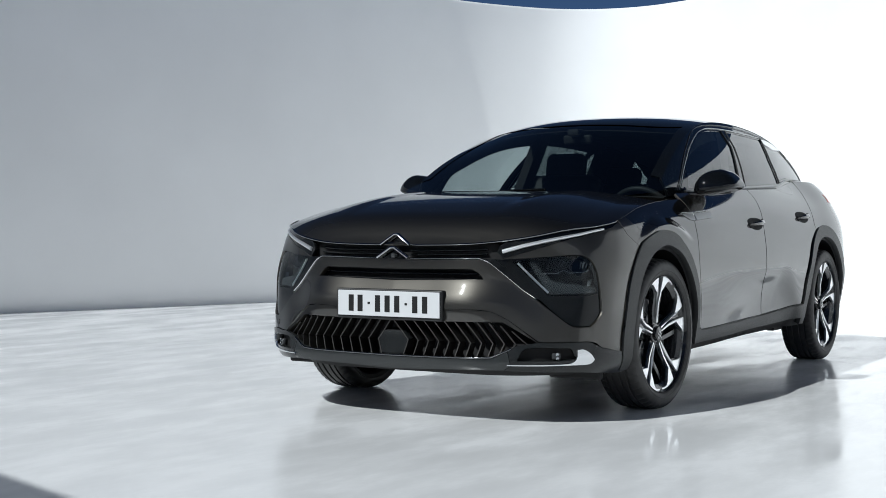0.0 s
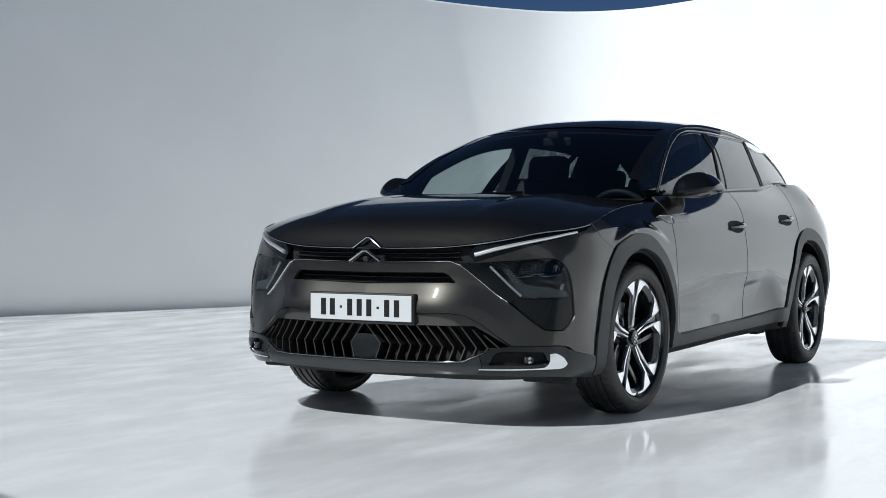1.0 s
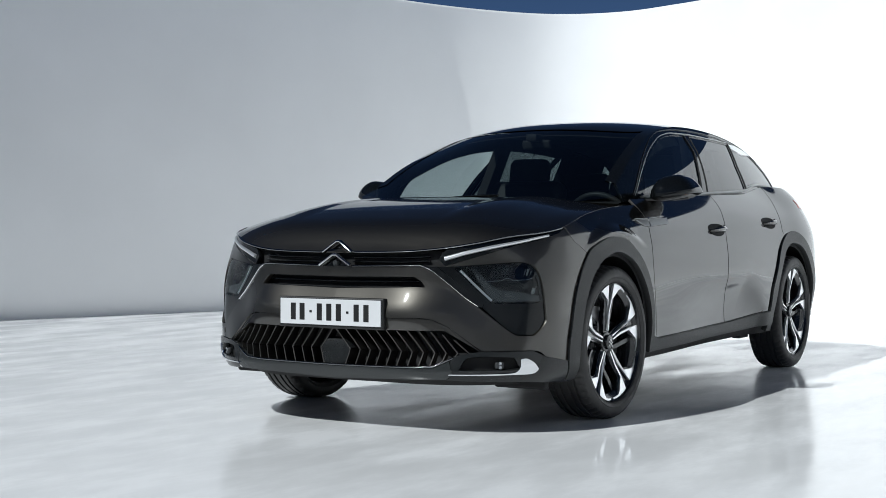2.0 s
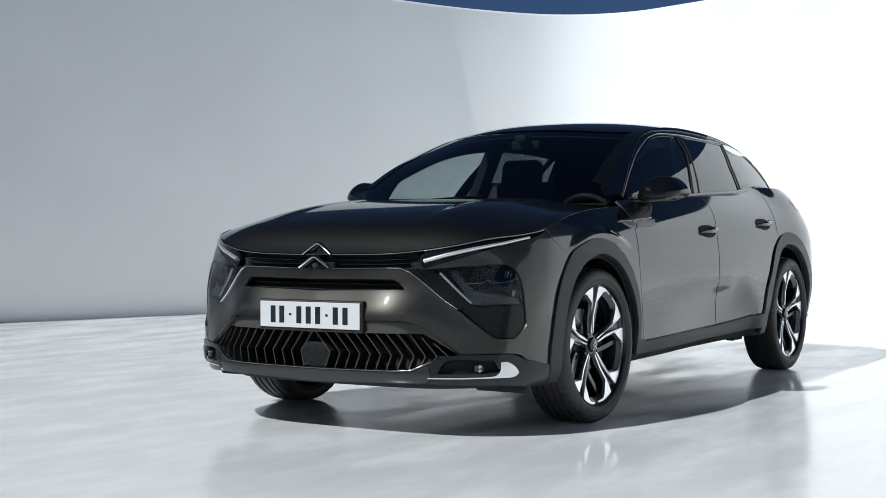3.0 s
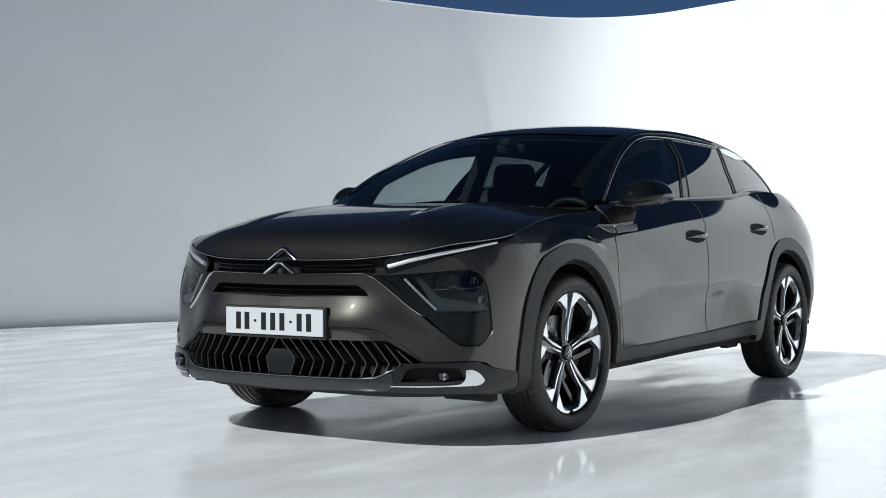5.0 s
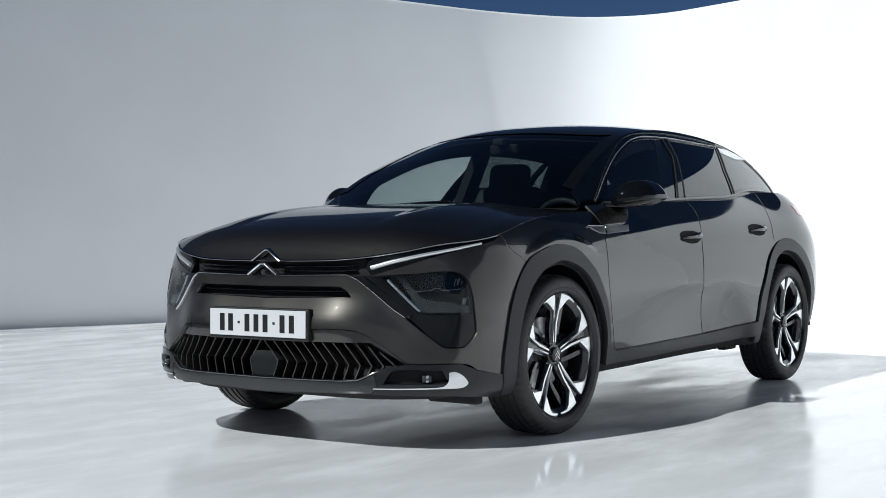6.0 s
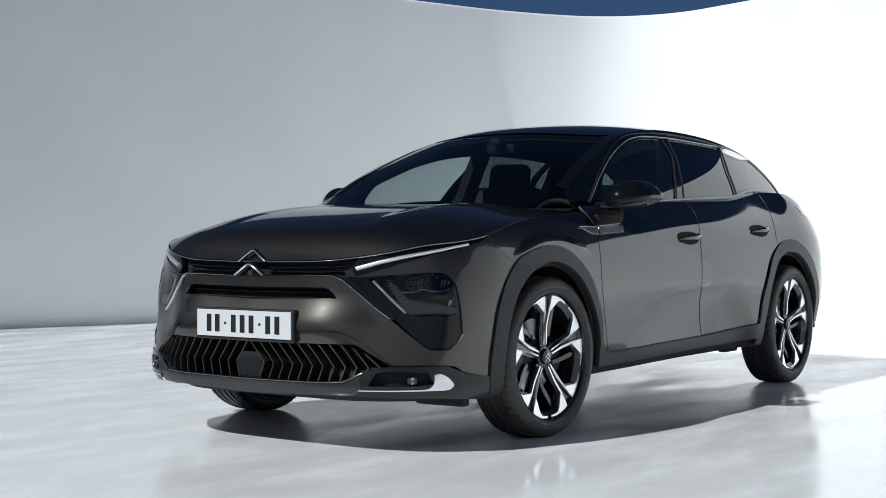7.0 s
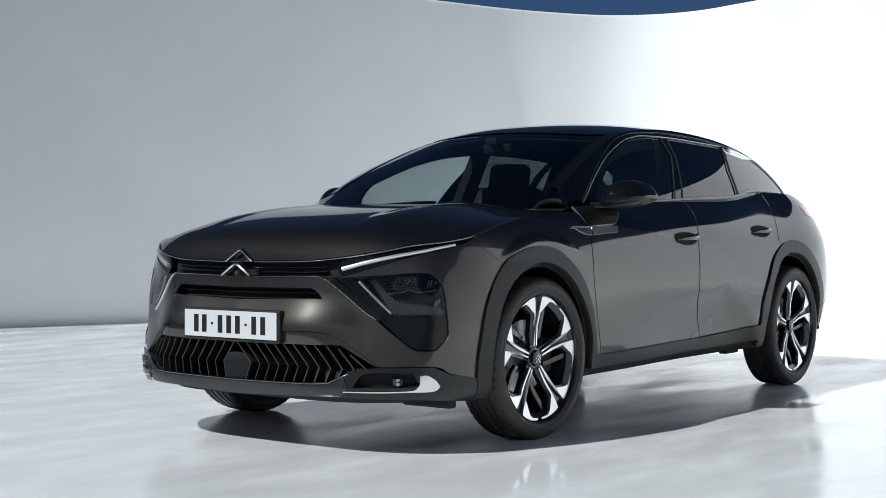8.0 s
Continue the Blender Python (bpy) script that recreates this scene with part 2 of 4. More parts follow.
# the court lies askew to the car: a runs to the far wall, b to the car's left
WALL_H, WALL_T, CORNER = 3.52, .25, 1.7
PLOT = [(8.34, 5.15), (-6.44, 8.7), (-6.44, -7.50), (8.34, -7.50)]
EASE_R, EASE = 4.75, radians(16.5)


def arc(centre, radius, start, turn, n):
    """Points round a centre, from one bearing on."""
    return [(centre[0] + radius * math.cos(start + turn * k / n), centre[1] + radius * math.sin(start + turn * k / n)) for k in range(n + 1)]


def court_plan(grow, n=14):
    """Closed outline of the court with rounded corners, set out by grow."""
    out, m = [], len(PLOT)
    for i in range(m - 1):
        p, c, q = (Vector(PLOT[k % m]) for k in (i - 1, i, i + 1))
        d0, d1 = (c - p).normalized(), (q - c).normalized()
        turn = d0.angle_signed(d1)
        reach = CORNER * math.tan(abs(turn) / 2)
        centre = c - d0 * reach + Vector((-d0.y, d0.x)) * CORNER * (1 if turn < 0 else -1)
        start = c - d0 * reach - centre
        for k in range(n + 1):
            r = start.copy()
            r.rotate(Matrix.Rotation(-turn * k / n, 2))
            out.append(tuple(centre + r * (CORNER + grow) / CORNER))
    # the corner at the far end of the shaded wall eases into its bend
    a, b = PLOT[3]
    bend = 1.313
    turn_a = a - bend * (1 - math.sin(EASE))
    wide = (turn_a - EASE_R * math.sin(EASE), b + EASE_R)
    tight = (turn_a - bend * math.sin(EASE), b + EASE_R * (1 - math.cos(EASE)) + bend * math.cos(EASE))
    out += arc(wide, EASE_R + grow, -math.pi / 2, EASE, n)
    out += arc(tight, bend + grow, -math.pi / 2 + EASE, math.pi / 2 - EASE, n)[1:]
    return out


def court_wall():
    inner, outer = court_plan(0, 24), court_plan(WALL_T, 24)
    n, e = len(inner), .02
    rows = [[(x, y, 0) for x, y in inner], [(x, y, WALL_H - e) for x, y in inner], [(x, y, WALL_H) for x, y in court_plan(e, 24)],
            [(x, y, WALL_H) for x, y in court_plan(WALL_T - e, 24)], [(x, y, WALL_H - e) for x, y in outer], [(x, y, 0) for x, y in outer]]
    verts = [tuple(ALONG * a + ACROSS * b + Vector((0, 0, z))) for row in rows for a, b, z in row]
    faces = [(k * n + i, k * n + (i + 1) % n, (k + 1) * n + (i + 1) % n, (k + 1) * n + i) for k in range(5) for i in range(n)]
    me = bpy.data.meshes.new("wall")
    me.from_pydata(verts, [], faces)
    bm = bmesh.new()
    bm.from_mesh(me)
    bmesh.ops.recalc_face_normals(bm, faces=bm.faces)
    ob = part("wall_court", bm, PLASTER)
    shade(ob, 15)
    return tagged(ob, "smooth white rendered wall with rounded corners around the court", "wall", kind="structure")


def court_floor():
    bm = bmesh.new()
    bmesh.ops.create_grid(bm, x_segments=2, y_segments=2, size=60)
    ob = part("floor", bm, FLOOR)
    return tagged(ob, "polished pale grey screed floor with faint cloudy marks", "floor", kind="structure")


court_wall()
court_floor()


# ---- body surfaces of the car: x forward from the front axle, y to its left, z up ----
def spline_matrix(knots):
    """Second derivatives of a natural cubic spline as a matrix on its values."""
    k = np.asarray(knots, float)
    n = len(k)
    a, b = np.eye(n), np.zeros((n, n))
    for i in range(1, n - 1):
        h0, h1 = k[i] - k[i - 1], k[i + 1] - k[i]
        a[i, i - 1:i + 2] = h0 / 6, (h0 + h1) / 3, h1 / 6
        b[i, i - 1:i + 2] = 1 / h0, -1 / h0 - 1 / h1, 1 / h1
    return np.linalg.solve(a, b)


def spline(knots, values, at, second=None):
    """Natural cubic spline; values may hold one row a point."""
    k, v, at = np.asarray(knots, float), np.asarray(values, float), np.asarray(at, float)
    at = np.clip(at, k[0], k[-1])
    i = np.clip(np.searchsorted(k, at, side="right") - 1, 0, len(k) - 2)
    h = k[i + 1] - k[i]
    a, b = (k[i + 1] - at) / h, (at - k[i]) / h
    m = spline_matrix(k) if second is None else second
    if v.ndim == 1:
        w = m @ v
        v0, v1, w0, w1 = v[i], v[i + 1], w[i], w[i + 1]
    else:
        w = v @ m.T
        r = np.arange(len(v))
        v0, v1, w0, w1 = v[r, i], v[r, i + 1], w[r, i], w[r, i + 1]
    return a * v0 + b * v1 + ((a ** 3 - a) * w0 + (b ** 3 - b) * w1) * h * h / 6


# plan of the widest outline, from the middle of the nose round the left side to the middle of the tail
PLAN = [(1.0, 0), (.998, .2), (.99, .38), (.945, .57), (.875, .685), (.80, .765), (.72, .835), (.60, .882), (.45, .905),
        (.25, .92), (0, .928), (-.45, .93), (-1.2, .93), (-1.9, .93), (-2.3, .93), (-2.7, .928), (-3.1, .900), (-3.35, .838),
        (-3.53, .742), (-3.66, .565), (-3.72, .31), (-3.74, 0)]
_p = np.array(PLAN)
_ext = np.vstack([_p[2:0:-1] * (1, -1), _p, _p[-2:-4:-1] * (1, -1)])
_cu = np.concatenate([[0], np.cumsum(np.hypot(*np.diff(_ext, axis=0).T))])
_cu -= _cu[2]
_cu = _cu - .0064 * np.clip(_cu / .70, -1, 1)
U_PLAN = _cu[2:2 + len(_p)]
U_END = U_PLAN[-1]
_cm = spline_matrix(_cu)
UX = {p: u for p, u in zip(PLAN, U_PLAN)}


def plan_at(u):
    return spline(_cu, _ext[:, 0], u, _cm), spline(_cu, _ext[:, 1], u, _cm)


Z_KNOTS = [.18, .25, .33, .42, .52, .62, .70, .78, .86, .93, 1.0, 1.08, 1.16]
_S = [((1.0, 0), "0.05 0.01 0.012 0.006 0 0.042 0.045 0.0502 0.095 0.2 0.3 0.4 0.515"),
      ((.998, .2), "0.05 0.01 0.012 0.006 0 0.042 0.047 0.056 0.105 0.2 0.3 0.4 0.515"),
      ((.99, .38), "0.05 0.01 0.014 0.01 0.004 0.044 0.052 0.068 0.104 0.2 0.3 0.4 0.515"),
      ((.945, .57), "0.06 0.015 0.022 0.036 0.054 0.074 0.075 0.0808 0.116 0.19 0.29 0.39 0.5"),
      ((.80, .765), "0.07 0.018 0.010 0.016 0.028 0.040 0.052 0.063 0.097 0.16 0.25 0.35 0.465"),
      ((.72, .835), "0.07 0.02 0.002 0.0 0.003 0.012 0.031 0.053 0.086 0.13 0.22 0.32 0.435"),
      ((.60, .882), "0.07 0.02 0.006 0.002 0.001 0.005 0.017 0.036 0.06 0.105 0.19 0.3 0.42"),
      ((.25, .92), ".06 .02 .01 .005 0 .001 .007 .021 .049 .093 .165 .27 .39"),
      ((-.45, .93), ".09 .066 .046 .027 .011 .004 .006 .018 .044 .085 .15 .24 .34"),
      ((-1.2, .93), ".105 .060 .045 .033 .018 .004 .008 .024 .050 .083 .132 .20 .28"),
      ((-1.9, .93), ".097 .052 .036 .026 .015 .004 .008 .024 .050 .083 .132 .20 .28"),
      ((-2.3, .93), ".11 .07 .05 .03 .012 .004 .01 .026 .052 .087 .138 .212 .30"),
      ((-2.7, .928), ".06 .03 .02 .01 .0 .0 .008 .022 .046 .081 .134 .207 .293"),
      ((-3.1, .900), ".09 .05 .03 .015 .0 .0 .004 .012 .030 .06 .10 .16 .25"),
      ((-3.53, .742), ".13 .09 .05 .02 .01 .008 .010 .020 .040 .070 .11 .18 .32"),
      ((-3.74, 0), ".1 .05 .02 0 0 .005 .015 .03 .05 .075 .105 .15 .3")]
S_U = np.array([UX[p] for p, _ in _S])
S_D = np.array([[float(c) for c in row.split()] for _, row in _S])
_zm, _sm = spline_matrix(Z_KNOTS), spline_matrix(S_U)


def smooth(a):
    a = np.clip(a, 0, 1)
    return a * a * (3 - 2 * a)


def inset(u, z):
    """How far the side lies inside the plan's outline."""
    cols = np.stack([spline(Z_KNOTS, row, z, _zm) for row in S_D], axis=-1)
    d = spline(S_U, cols, u, _sm)
    x = plan_at(u)[0]
    line = .582 - .21 * np.clip((-1.68 - x) / .45, 0, 1.1) ** 1.5
    soft = .010 + .012 * smooth((-1.55 - x) / .3)
    below = soft * np.log1p(np.exp(np.clip((line - z) / soft, -40, 40)))
    tuck = .070 * (1 - np.exp(-below / .150)) * smooth((-.60 - x) / 1.0) * smooth((x + 2.24) / .18)
    # the body stands out a little round the front wheel
    r = np.hypot(x - .055, z - .345)
    flare = .27 * np.clip(z - .765, 0, .13) * smooth((.545 - r) / .050)
    return d + tuck - flare


def ring(u, z, out=0.0):
    """A point of the body's side at u along the plan and height z, set out by some metres."""
    u, z = np.asarray(u, float), np.asarray(z, float)
    x, y = plan_at(u)
    x1, y1 = plan_at(u + .004)
    x0, y0 = plan_at(u - .004)
    nx, ny = y1 - y0, -(x1 - x0)
    n = np.hypot(nx, ny)
    k = (out - inset(u, z)) / n
    return np.stack([x + nx * k, y + ny * k, z + 0 * x], axis=-1)


BONNET = [(-0.6, 1.0), (-0.5, 0.999), (-0.2, 0.997), (0, 0.99), (0.3, 0.968), (0.55, 0.932), (0.75, 0.886), (0.88, 0.826), (0.955, 0.757), (1.01, 0.7165), (1.1, 0.56)]


def bonnet_at(x, y, out=0.0):
    x, y = np.asarray(x, float), np.asarray(y, float)
    q = x + .06 * y * y + .33 * y ** 4
    b = np.array(BONNET)
    z = spline(b[:, 0], b[:, 1], q) - .03 * (np.abs(y) / .85) ** 3
    z = z + .014 * smooth((.74 - np.abs(y)) / .22) * smooth((.93 - q) / .2) * smooth((x + .35) / .4)
    # raised middle, with a low crease along either side of it
    side = np.abs(y)
    z = z + (.007 + .0055 * smooth((side - .365) / .05)) * smooth((.60 - side) / .17) * smooth((.86 - q) / .3)
    return np.stack([x, y, z + out], axis=-1)


ROOF = [(.3, .80), (-.05, .985), (-.28, 1.105), (-.47, 1.205), (-.68, 1.305), (-.92, 1.398), (-1.2, 1.45), (-1.6, 1.478), (-2.0, 1.478),
        (-2.4, 1.455), (-2.8, 1.399), (-3.0, 1.347), (-3.3, 1.218), (-3.6, 1.08)]
_r = np.array(ROOF[::-1])


def roof_at(x, y, out=0.0):
    x, y = np.asarray(x, float), np.asarray(y, float)
    q = x + .150 * (np.abs(y) / .65) ** 2.2 * smooth((x + 1.9) / 1.0)
    z = spline(_r[:, 0], _r[:, 1], q) - .055 * smooth((-.3 - q) / .8) * (np.abs(y) / .6) ** 2.4
    return np.stack([x, y, z + out], axis=-1)


BELT_Y = [(.3, .62), (-.4, .715), (-.7, .742), (-1.2, .764), (-2.0, .757), (-2.5, .727), (-3.0, .662), (-3.4, .575), (-3.7, .46)]
_b = np.array(BELT_Y[::-1])


def glass_at(x, z, out=0.0):
    x, z = np.asarray(x, float), np.asarray(z, float)
    h = z - 1.03
    y = spline(_b[:, 0], _b[:, 1], x) - .34 * h - .505 * h * h
    return np.stack([x, y + out, z], axis=-1)


def top_edge(x):
    """Where the side glass meets the roof and the windscreen: y and z at x."""
    x = np.asarray(x, float)
    lo, hi = np.full_like(x, .80), np.full_like(x, 1.6)
    for _ in range(40):
        z = (lo + hi) / 2
        y = glass_at(x, z)[..., 1]
        under = roof_at(x, y)[..., 2] > z
        lo, hi = np.where(under, z, lo), np.where(under, hi, z)
    return glass_at(x, (lo + hi) / 2)[..., 1], (lo + hi) / 2


def bonnet_edge(u):
    """Height at which the body's side meets the bonnet at u."""
    u = np.asarray(u, float)
    lo, hi = np.full_like(u, .6), np.full_like(u, 1.08)
    for _ in range(40):
        z = (lo + hi) / 2
        p = ring(u, z)
        under = bonnet_at(p[..., 0], p[..., 1])[..., 2] > z
        lo, hi = np.where(under, z, lo), np.where(under, hi, z)
    return (lo + hi) / 2


# ---- the car ----
car = tagged(new("car"), "dark graphite grey metallic fastback crossover car parked on the pale floor", "car")


def skin(name, outline, at, mat, parent, label="", step=.03, rim=.012, holes=(), turn=False, sym=False, out=0.0):
    """A body panel: one across the middle, or one on either side. Returns the objects."""
    put = (lambda a, b: at(a, b, out)) if out else at
    if sym:
        return [part(name, sheet(outline, put, step, rim, holes, (1, -1), turn), mat, parent, label)]
    return [part(name, sheet(outline, put, step, rim, holes, (s,), turn), mat, parent, label) for s in (1, -1)]


def mirrored(bm):
    """A copy of a bmesh on the other side of the car."""
    c = bm.copy()
    bmesh.ops.transform(c, matrix=Matrix.Diagonal((1, -1, 1, 1)), verts=c.verts)
    bmesh.ops.reverse_faces(c, faces=c.faces)
    return c


def pair(name, bm, mat, parents, label="", angle=35):
    c = mirrored(bm)
    a, b = parents if isinstance(parents, (list, tuple)) else (parents, parents)
    return [shade(part(name, bm, mat, a, label), angle), shade(part(name, c, mat, b, label), angle)]


def trim(name, at, pts, width, height, mat, parents, label="", out=0.0, sym=False, taper=(1, 1), step=.02, bevel=.3):
    """A bar along a run of a body surface, on both sides, or as one bar across the middle."""
    p, n = on(at, pts, step, out)
    if sym:
        f = np.array([1, -1, 1])
        p, n = np.vstack([p[:0:-1] * f, p]), np.vstack([n[:0:-1] * f, n])
        return [shade(part(name, strip(p, n, width, height, taper, bevel=bevel), mat, parents, label))]
    return pair(name, strip(p, n, width, height, taper, bevel=bevel), mat, parents, label)


def belt_z(x):
    k = [(-3.6, 1.04), (-3.3, 1.10), (-3.05, 1.125), (-2.85, 1.126), (-2.58, 1.121), (-2.44, 1.11), (-2.29, 1.088), (-2.14, 1.072), (-1.51, 1.047), (-1.24, 1.033), (-.88, 1.02), (-.4, 1.0)]
    return np.interp(x, [a for a, _ in k], [b for _, b in k])


def top_run(u0, u1, n=24, drop=.004):
    u = np.linspace(u0, u1, n)
    return list(zip(u, bonnet_edge(u) - drop))


def belt_run(u0, u1, n=20, drop=.0):
    u = np.linspace(u0, u1, n)
    return list(zip(u, belt_z(plan_at(u)[0]) - drop))


ARCH_F = [(1.112, .300), (1.124, .42), (1.172, .606), (1.285, .748), (1.43, .808), (1.571, .823), (1.715, .790), (1.845, .697), (1.945, .552), (2.05, .335)]
ARCH_F_IN = [(1.196, .29), (1.222, .486), (1.284, .626), (1.381, .707), (1.50, .747), (1.61, .750), (1.746, .699), (1.867, .581), (1.975, .418), (2.01, .30)]
ARCH_R = [(3.852, .372), (3.845, .54), (3.955, .718), (4.13, .815), (4.285, .843), (4.42, .828), (4.55, .765), (4.68, .64), (4.77, .46), (4.79, .34)]
ARCH_R_IN = [(3.925, .36), (3.935, .571), (4.04, .705), (4.17, .762), (4.285, .771), (4.41, .748), (4.53, .67), (4.63, .55), (4.69, .42), (4.70, .32)]
SHUT_F = [(2.02, .955), (2.02, .89), (1.985, .812), (1.965, .68), (2.0, .522), (2.10, .33)]
SHUT_M = [(3.165, 1.035), (3.18, .988), (3.138, .912), (3.057, .776), (3.025, .60), (3.11, .473), (3.20, .345)]
SHUT_R = [(4.33, 1.10), (4.284, 1.033), (4.203, .952), (4.158, .90), (4.12, .848)]
GAP = .0045


def shifted(run, d):
    return [(a + d, b) for a, b in run]


# bonnet
us = np.linspace(0, 2.0, 50)
edge = ring(us, bonnet_edge(us))
rear = [(-.37, .805), (-.27, .69), (-.18, .56), (-.10, .40), (-.055, .2), (-.04, 0)]
bonnet_line = [(p[0] - .0008, max(p[1] - .0006, 0)) for p in edge] + bent(rear)
bonnet = skin("bonnet", bonnet_line, bonnet_at, PAINT, car, sym=True, rim=.006)[0]

# wings
wing_line = top_run(1.148, 2.01, drop=.0005) + bent(SHUT_F) + bent([(2.05, .335), *ARCH_F[-2:3:-1], (1.29, .752)]) + [(1.2805, .757), (1.1945, .806)]
wings = skin("wing", wing_line, ring, PAINT, car, step=.010)

# doors
front_line = bent(shifted(SHUT_F, GAP * 1.5)) + [(2.638, .329), (3.200, .342)] + bent(shifted(SHUT_M[::-1], -GAP)) + belt_run(3.155, 2.025)
front_doors = skin("front_door", front_line, ring, PAINT, car, step=.0135)
rear_line = bent(shifted(SHUT_M, GAP)) + [(3.578, .357), (3.847, .374)] + bent(ARCH_R[:4]) + bent(shifted(SHUT_R[::-1], -GAP)) + belt_run(4.32, 3.175, drop=.002)
rear_doors = skin("rear_door", rear_line, ring, PAINT, car, step=.0085)

# rear quarter, rear bumper, tailgate
quarter_line = bent(shifted(SHUT_R, GAP)) + bent(ARCH_R[3:9]) + [(4.80, .44), (4.99, .52), (5.12, .72), (5.22, .96), (5.29, 1.022)] + belt_run(5.20, 4.345, drop=.002)
skin("rear_quarter", quarter_line, ring, PAINT, car, step=.018)
skin("rear_bumper", [(4.805, .43), (4.995, .51), (5.4, .55), (U_END, .56), (U_END, .36), (4.86, .36)], ring, PAINT, car, sym=True)
skin("rear_diffuser", [(5.25, .355), (U_END, .355), (U_END, .28), (5.32, .28)], ring, PLASTIC, car, sym=True, out=.004)
skin("tailgate", [(5.0, .515), (5.13, .72), (5.225, .962), (5.30, 1.022), (5.5, 1.035), (U_END, 1.04), (U_END, .563), (5.4, .555)], ring, PAINT, car, sym=True)
skin("tail_lamp", [(4.722, 1.046), (4.80, 1.045), (5.25, 1.02), (5.25, .97), (4.80, .988), (4.742, .996), (4.750, 1.018)], ring, RED, car, "red tail lamp", out=.005)

# roof with windscreen pillars
xs = np.concatenate([np.linspace(-.40, -1.5, 30), np.linspace(-1.6, -3.05, 20)])
ye, ze = top_edge(xs)
header = [(-.905, 0), (-.915, .2), (-.955, .38), (-1.02, .49), (-1.10, .545)]
inner = [(x, y - w) for x, y, w in zip(xs[:18][::-1], ye[:18][::-1], np.linspace(.055, .062, 18)) if x > -1.02]
roof_line = bent(header) + inner + list(zip(xs, ye)) + [(-3.07, .4), (-3.10, .2), (-3.11, 0)]
skin("roof", roof_line, roof_at, GLOSS_BLACK, car, "gloss black roof", sym=True, rim=0)
end_x = np.linspace(-3.07, -3.58, 10)
skin("rear_window", [(-3.12, 0), (-3.11, .2), (-3.08, .4)] + list(zip(end_x, top_edge(end_x)[0])) + [(-3.62, .3), (-3.63, 0)], roof_at, GLOSS_BLACK, car, "dark rear window", sym=True)

# windscreen
low = [(-.03, 0), (-.045, .2), (-.09, .40), (-.17, .56), (-.26, .69), (-.36, .765)]
screen_line = bent(low) + [(x, y + .028) for x, y in inner[::-1]] + [(a + .002, b) for a, b in bent(header)[::-1]]
windscreen = skin("windscreen", screen_line, roof_at, SCREEN, car, "clear raked windscreen", sym=True, out=-.004, rim=0)[0]
windscreen.visible_shadow = True

# side windows: black frame with three panes, bright trims
FRONT_WIN = bent([(-.665, 1.036), (-.735, 1.135), (-.92, 1.243), (-1.14, 1.328), (-1.285, 1.360), (-1.41, 1.374), (-1.60, 1.381)], [(-1.60, 1.288), (-1.50, 1.172), (-1.415, 1.055)])
REAR_WIN = bent([(-1.685, 1.384), (-1.957, 1.381), (-2.25, 1.376), (-2.395, 1.373)], [(-2.295, 1.237), (-2.262, 1.096)], [(-1.53, 1.066), (-1.602, 1.177), (-1.67, 1.290)])
QUARTER = bent([(-2.45, 1.374), (-2.352, 1.237), (-2.325, 1.114)], [(-2.42, 1.126), (-2.62, 1.142), (-2.95, 1.146), (-3.29, 1.131), (-3.35, 1.126)], [(-3.29, 1.166), (-3.20, 1.208), (-3.10, 1.253), (-3.0, 1.292), (-2.91, 1.321)], [(-2.70, 1.353), (-2.54, 1.369)])
frame_top = [(x, z) for x, z in zip(xs, ze) if x > -2.95]
tail_x = np.linspace(-2.98, -3.40, 8)
tail_y, tail_z = top_edge(tail_x)
frame_line = frame_top + list(zip(tail_x, tail_z)) + [(x, float(belt_z(x)) - .012) for x in np.linspace(-3.42, -.42, 30)]
skin("window_frame", frame_line, glass_at, GLOSS_BLACK, car, "gloss black window frame", holes=(FRONT_WIN, REAR_WIN, QUARTER), turn=True, out=-.003, rim=.015)
skin("front_side_window", FRONT_WIN, glass_at, TINTED, front_doors[0], "tinted front side window", turn=True, out=-.008, rim=0)[1].parent = front_doors[1]
skin("rear_side_window", REAR_WIN, glass_at, PRIVACY, rear_doors[0], "dark rear side window", turn=True, out=-.008, rim=0)[1].parent = rear_doors[1]
skin("quarter_window", QUARTER, glass_at, PRIVACY, car, "dark quarter window", turn=True, out=-.008, rim=0)


def shoulder():
    """The strip of body between the quarter panel and the glass above it, closing over the tail."""
    u = np.linspace(4.30, U_END, 40)
    x = plan_at(u)[0]
    low = ring(u, np.minimum(belt_z(np.maximum(x, -3.36)), np.interp(u, [4.3, 5.15, 5.29, 5.5, U_END], [1.2, 1.062, 1.022, 1.035, 1.04])) - .003)
    k = np.clip((u - 5.05) / (U_END - 5.05), 0, 1)
    xi = np.where(k > 0, -3.34 - .27 * np.sqrt(k), np.clip(low[:, 0], -3.34, -2.5))
    side_y = glass_at(xi, belt_z(xi) - .014)[:, 1]
    high = np.stack([xi, np.where(k > 0, side_y * (1 - k), side_y), np.zeros_like(xi)], -1)
    high[:, 2] = np.where(k > 0, np.minimum(roof_at(xi, high[:, 1])[:, 2] - .004, belt_z(-3.34) + .012), belt_z(xi) - .014)
    bm = bmesh.new()
    rows = [[bm.verts.new(a * (1 - f) + b * f + np.array([0, 0, .008 * math.sin(f * math.pi)])) for f in (0, .33, .67, 1)] for a, b in zip(low, high)]
    for p, q in zip(rows, rows[1:]):
        for i in range(3):
            bm.faces.new((p[i], q[i], q[i + 1], p[i + 1]))
    bmesh.ops.recalc_face_normals(bm, faces=bm.faces)
    if sum(f.normal.z for f in bm.faces) < 0:
        bmesh.ops.reverse_faces(bm, faces=bm.faces)
    return bm


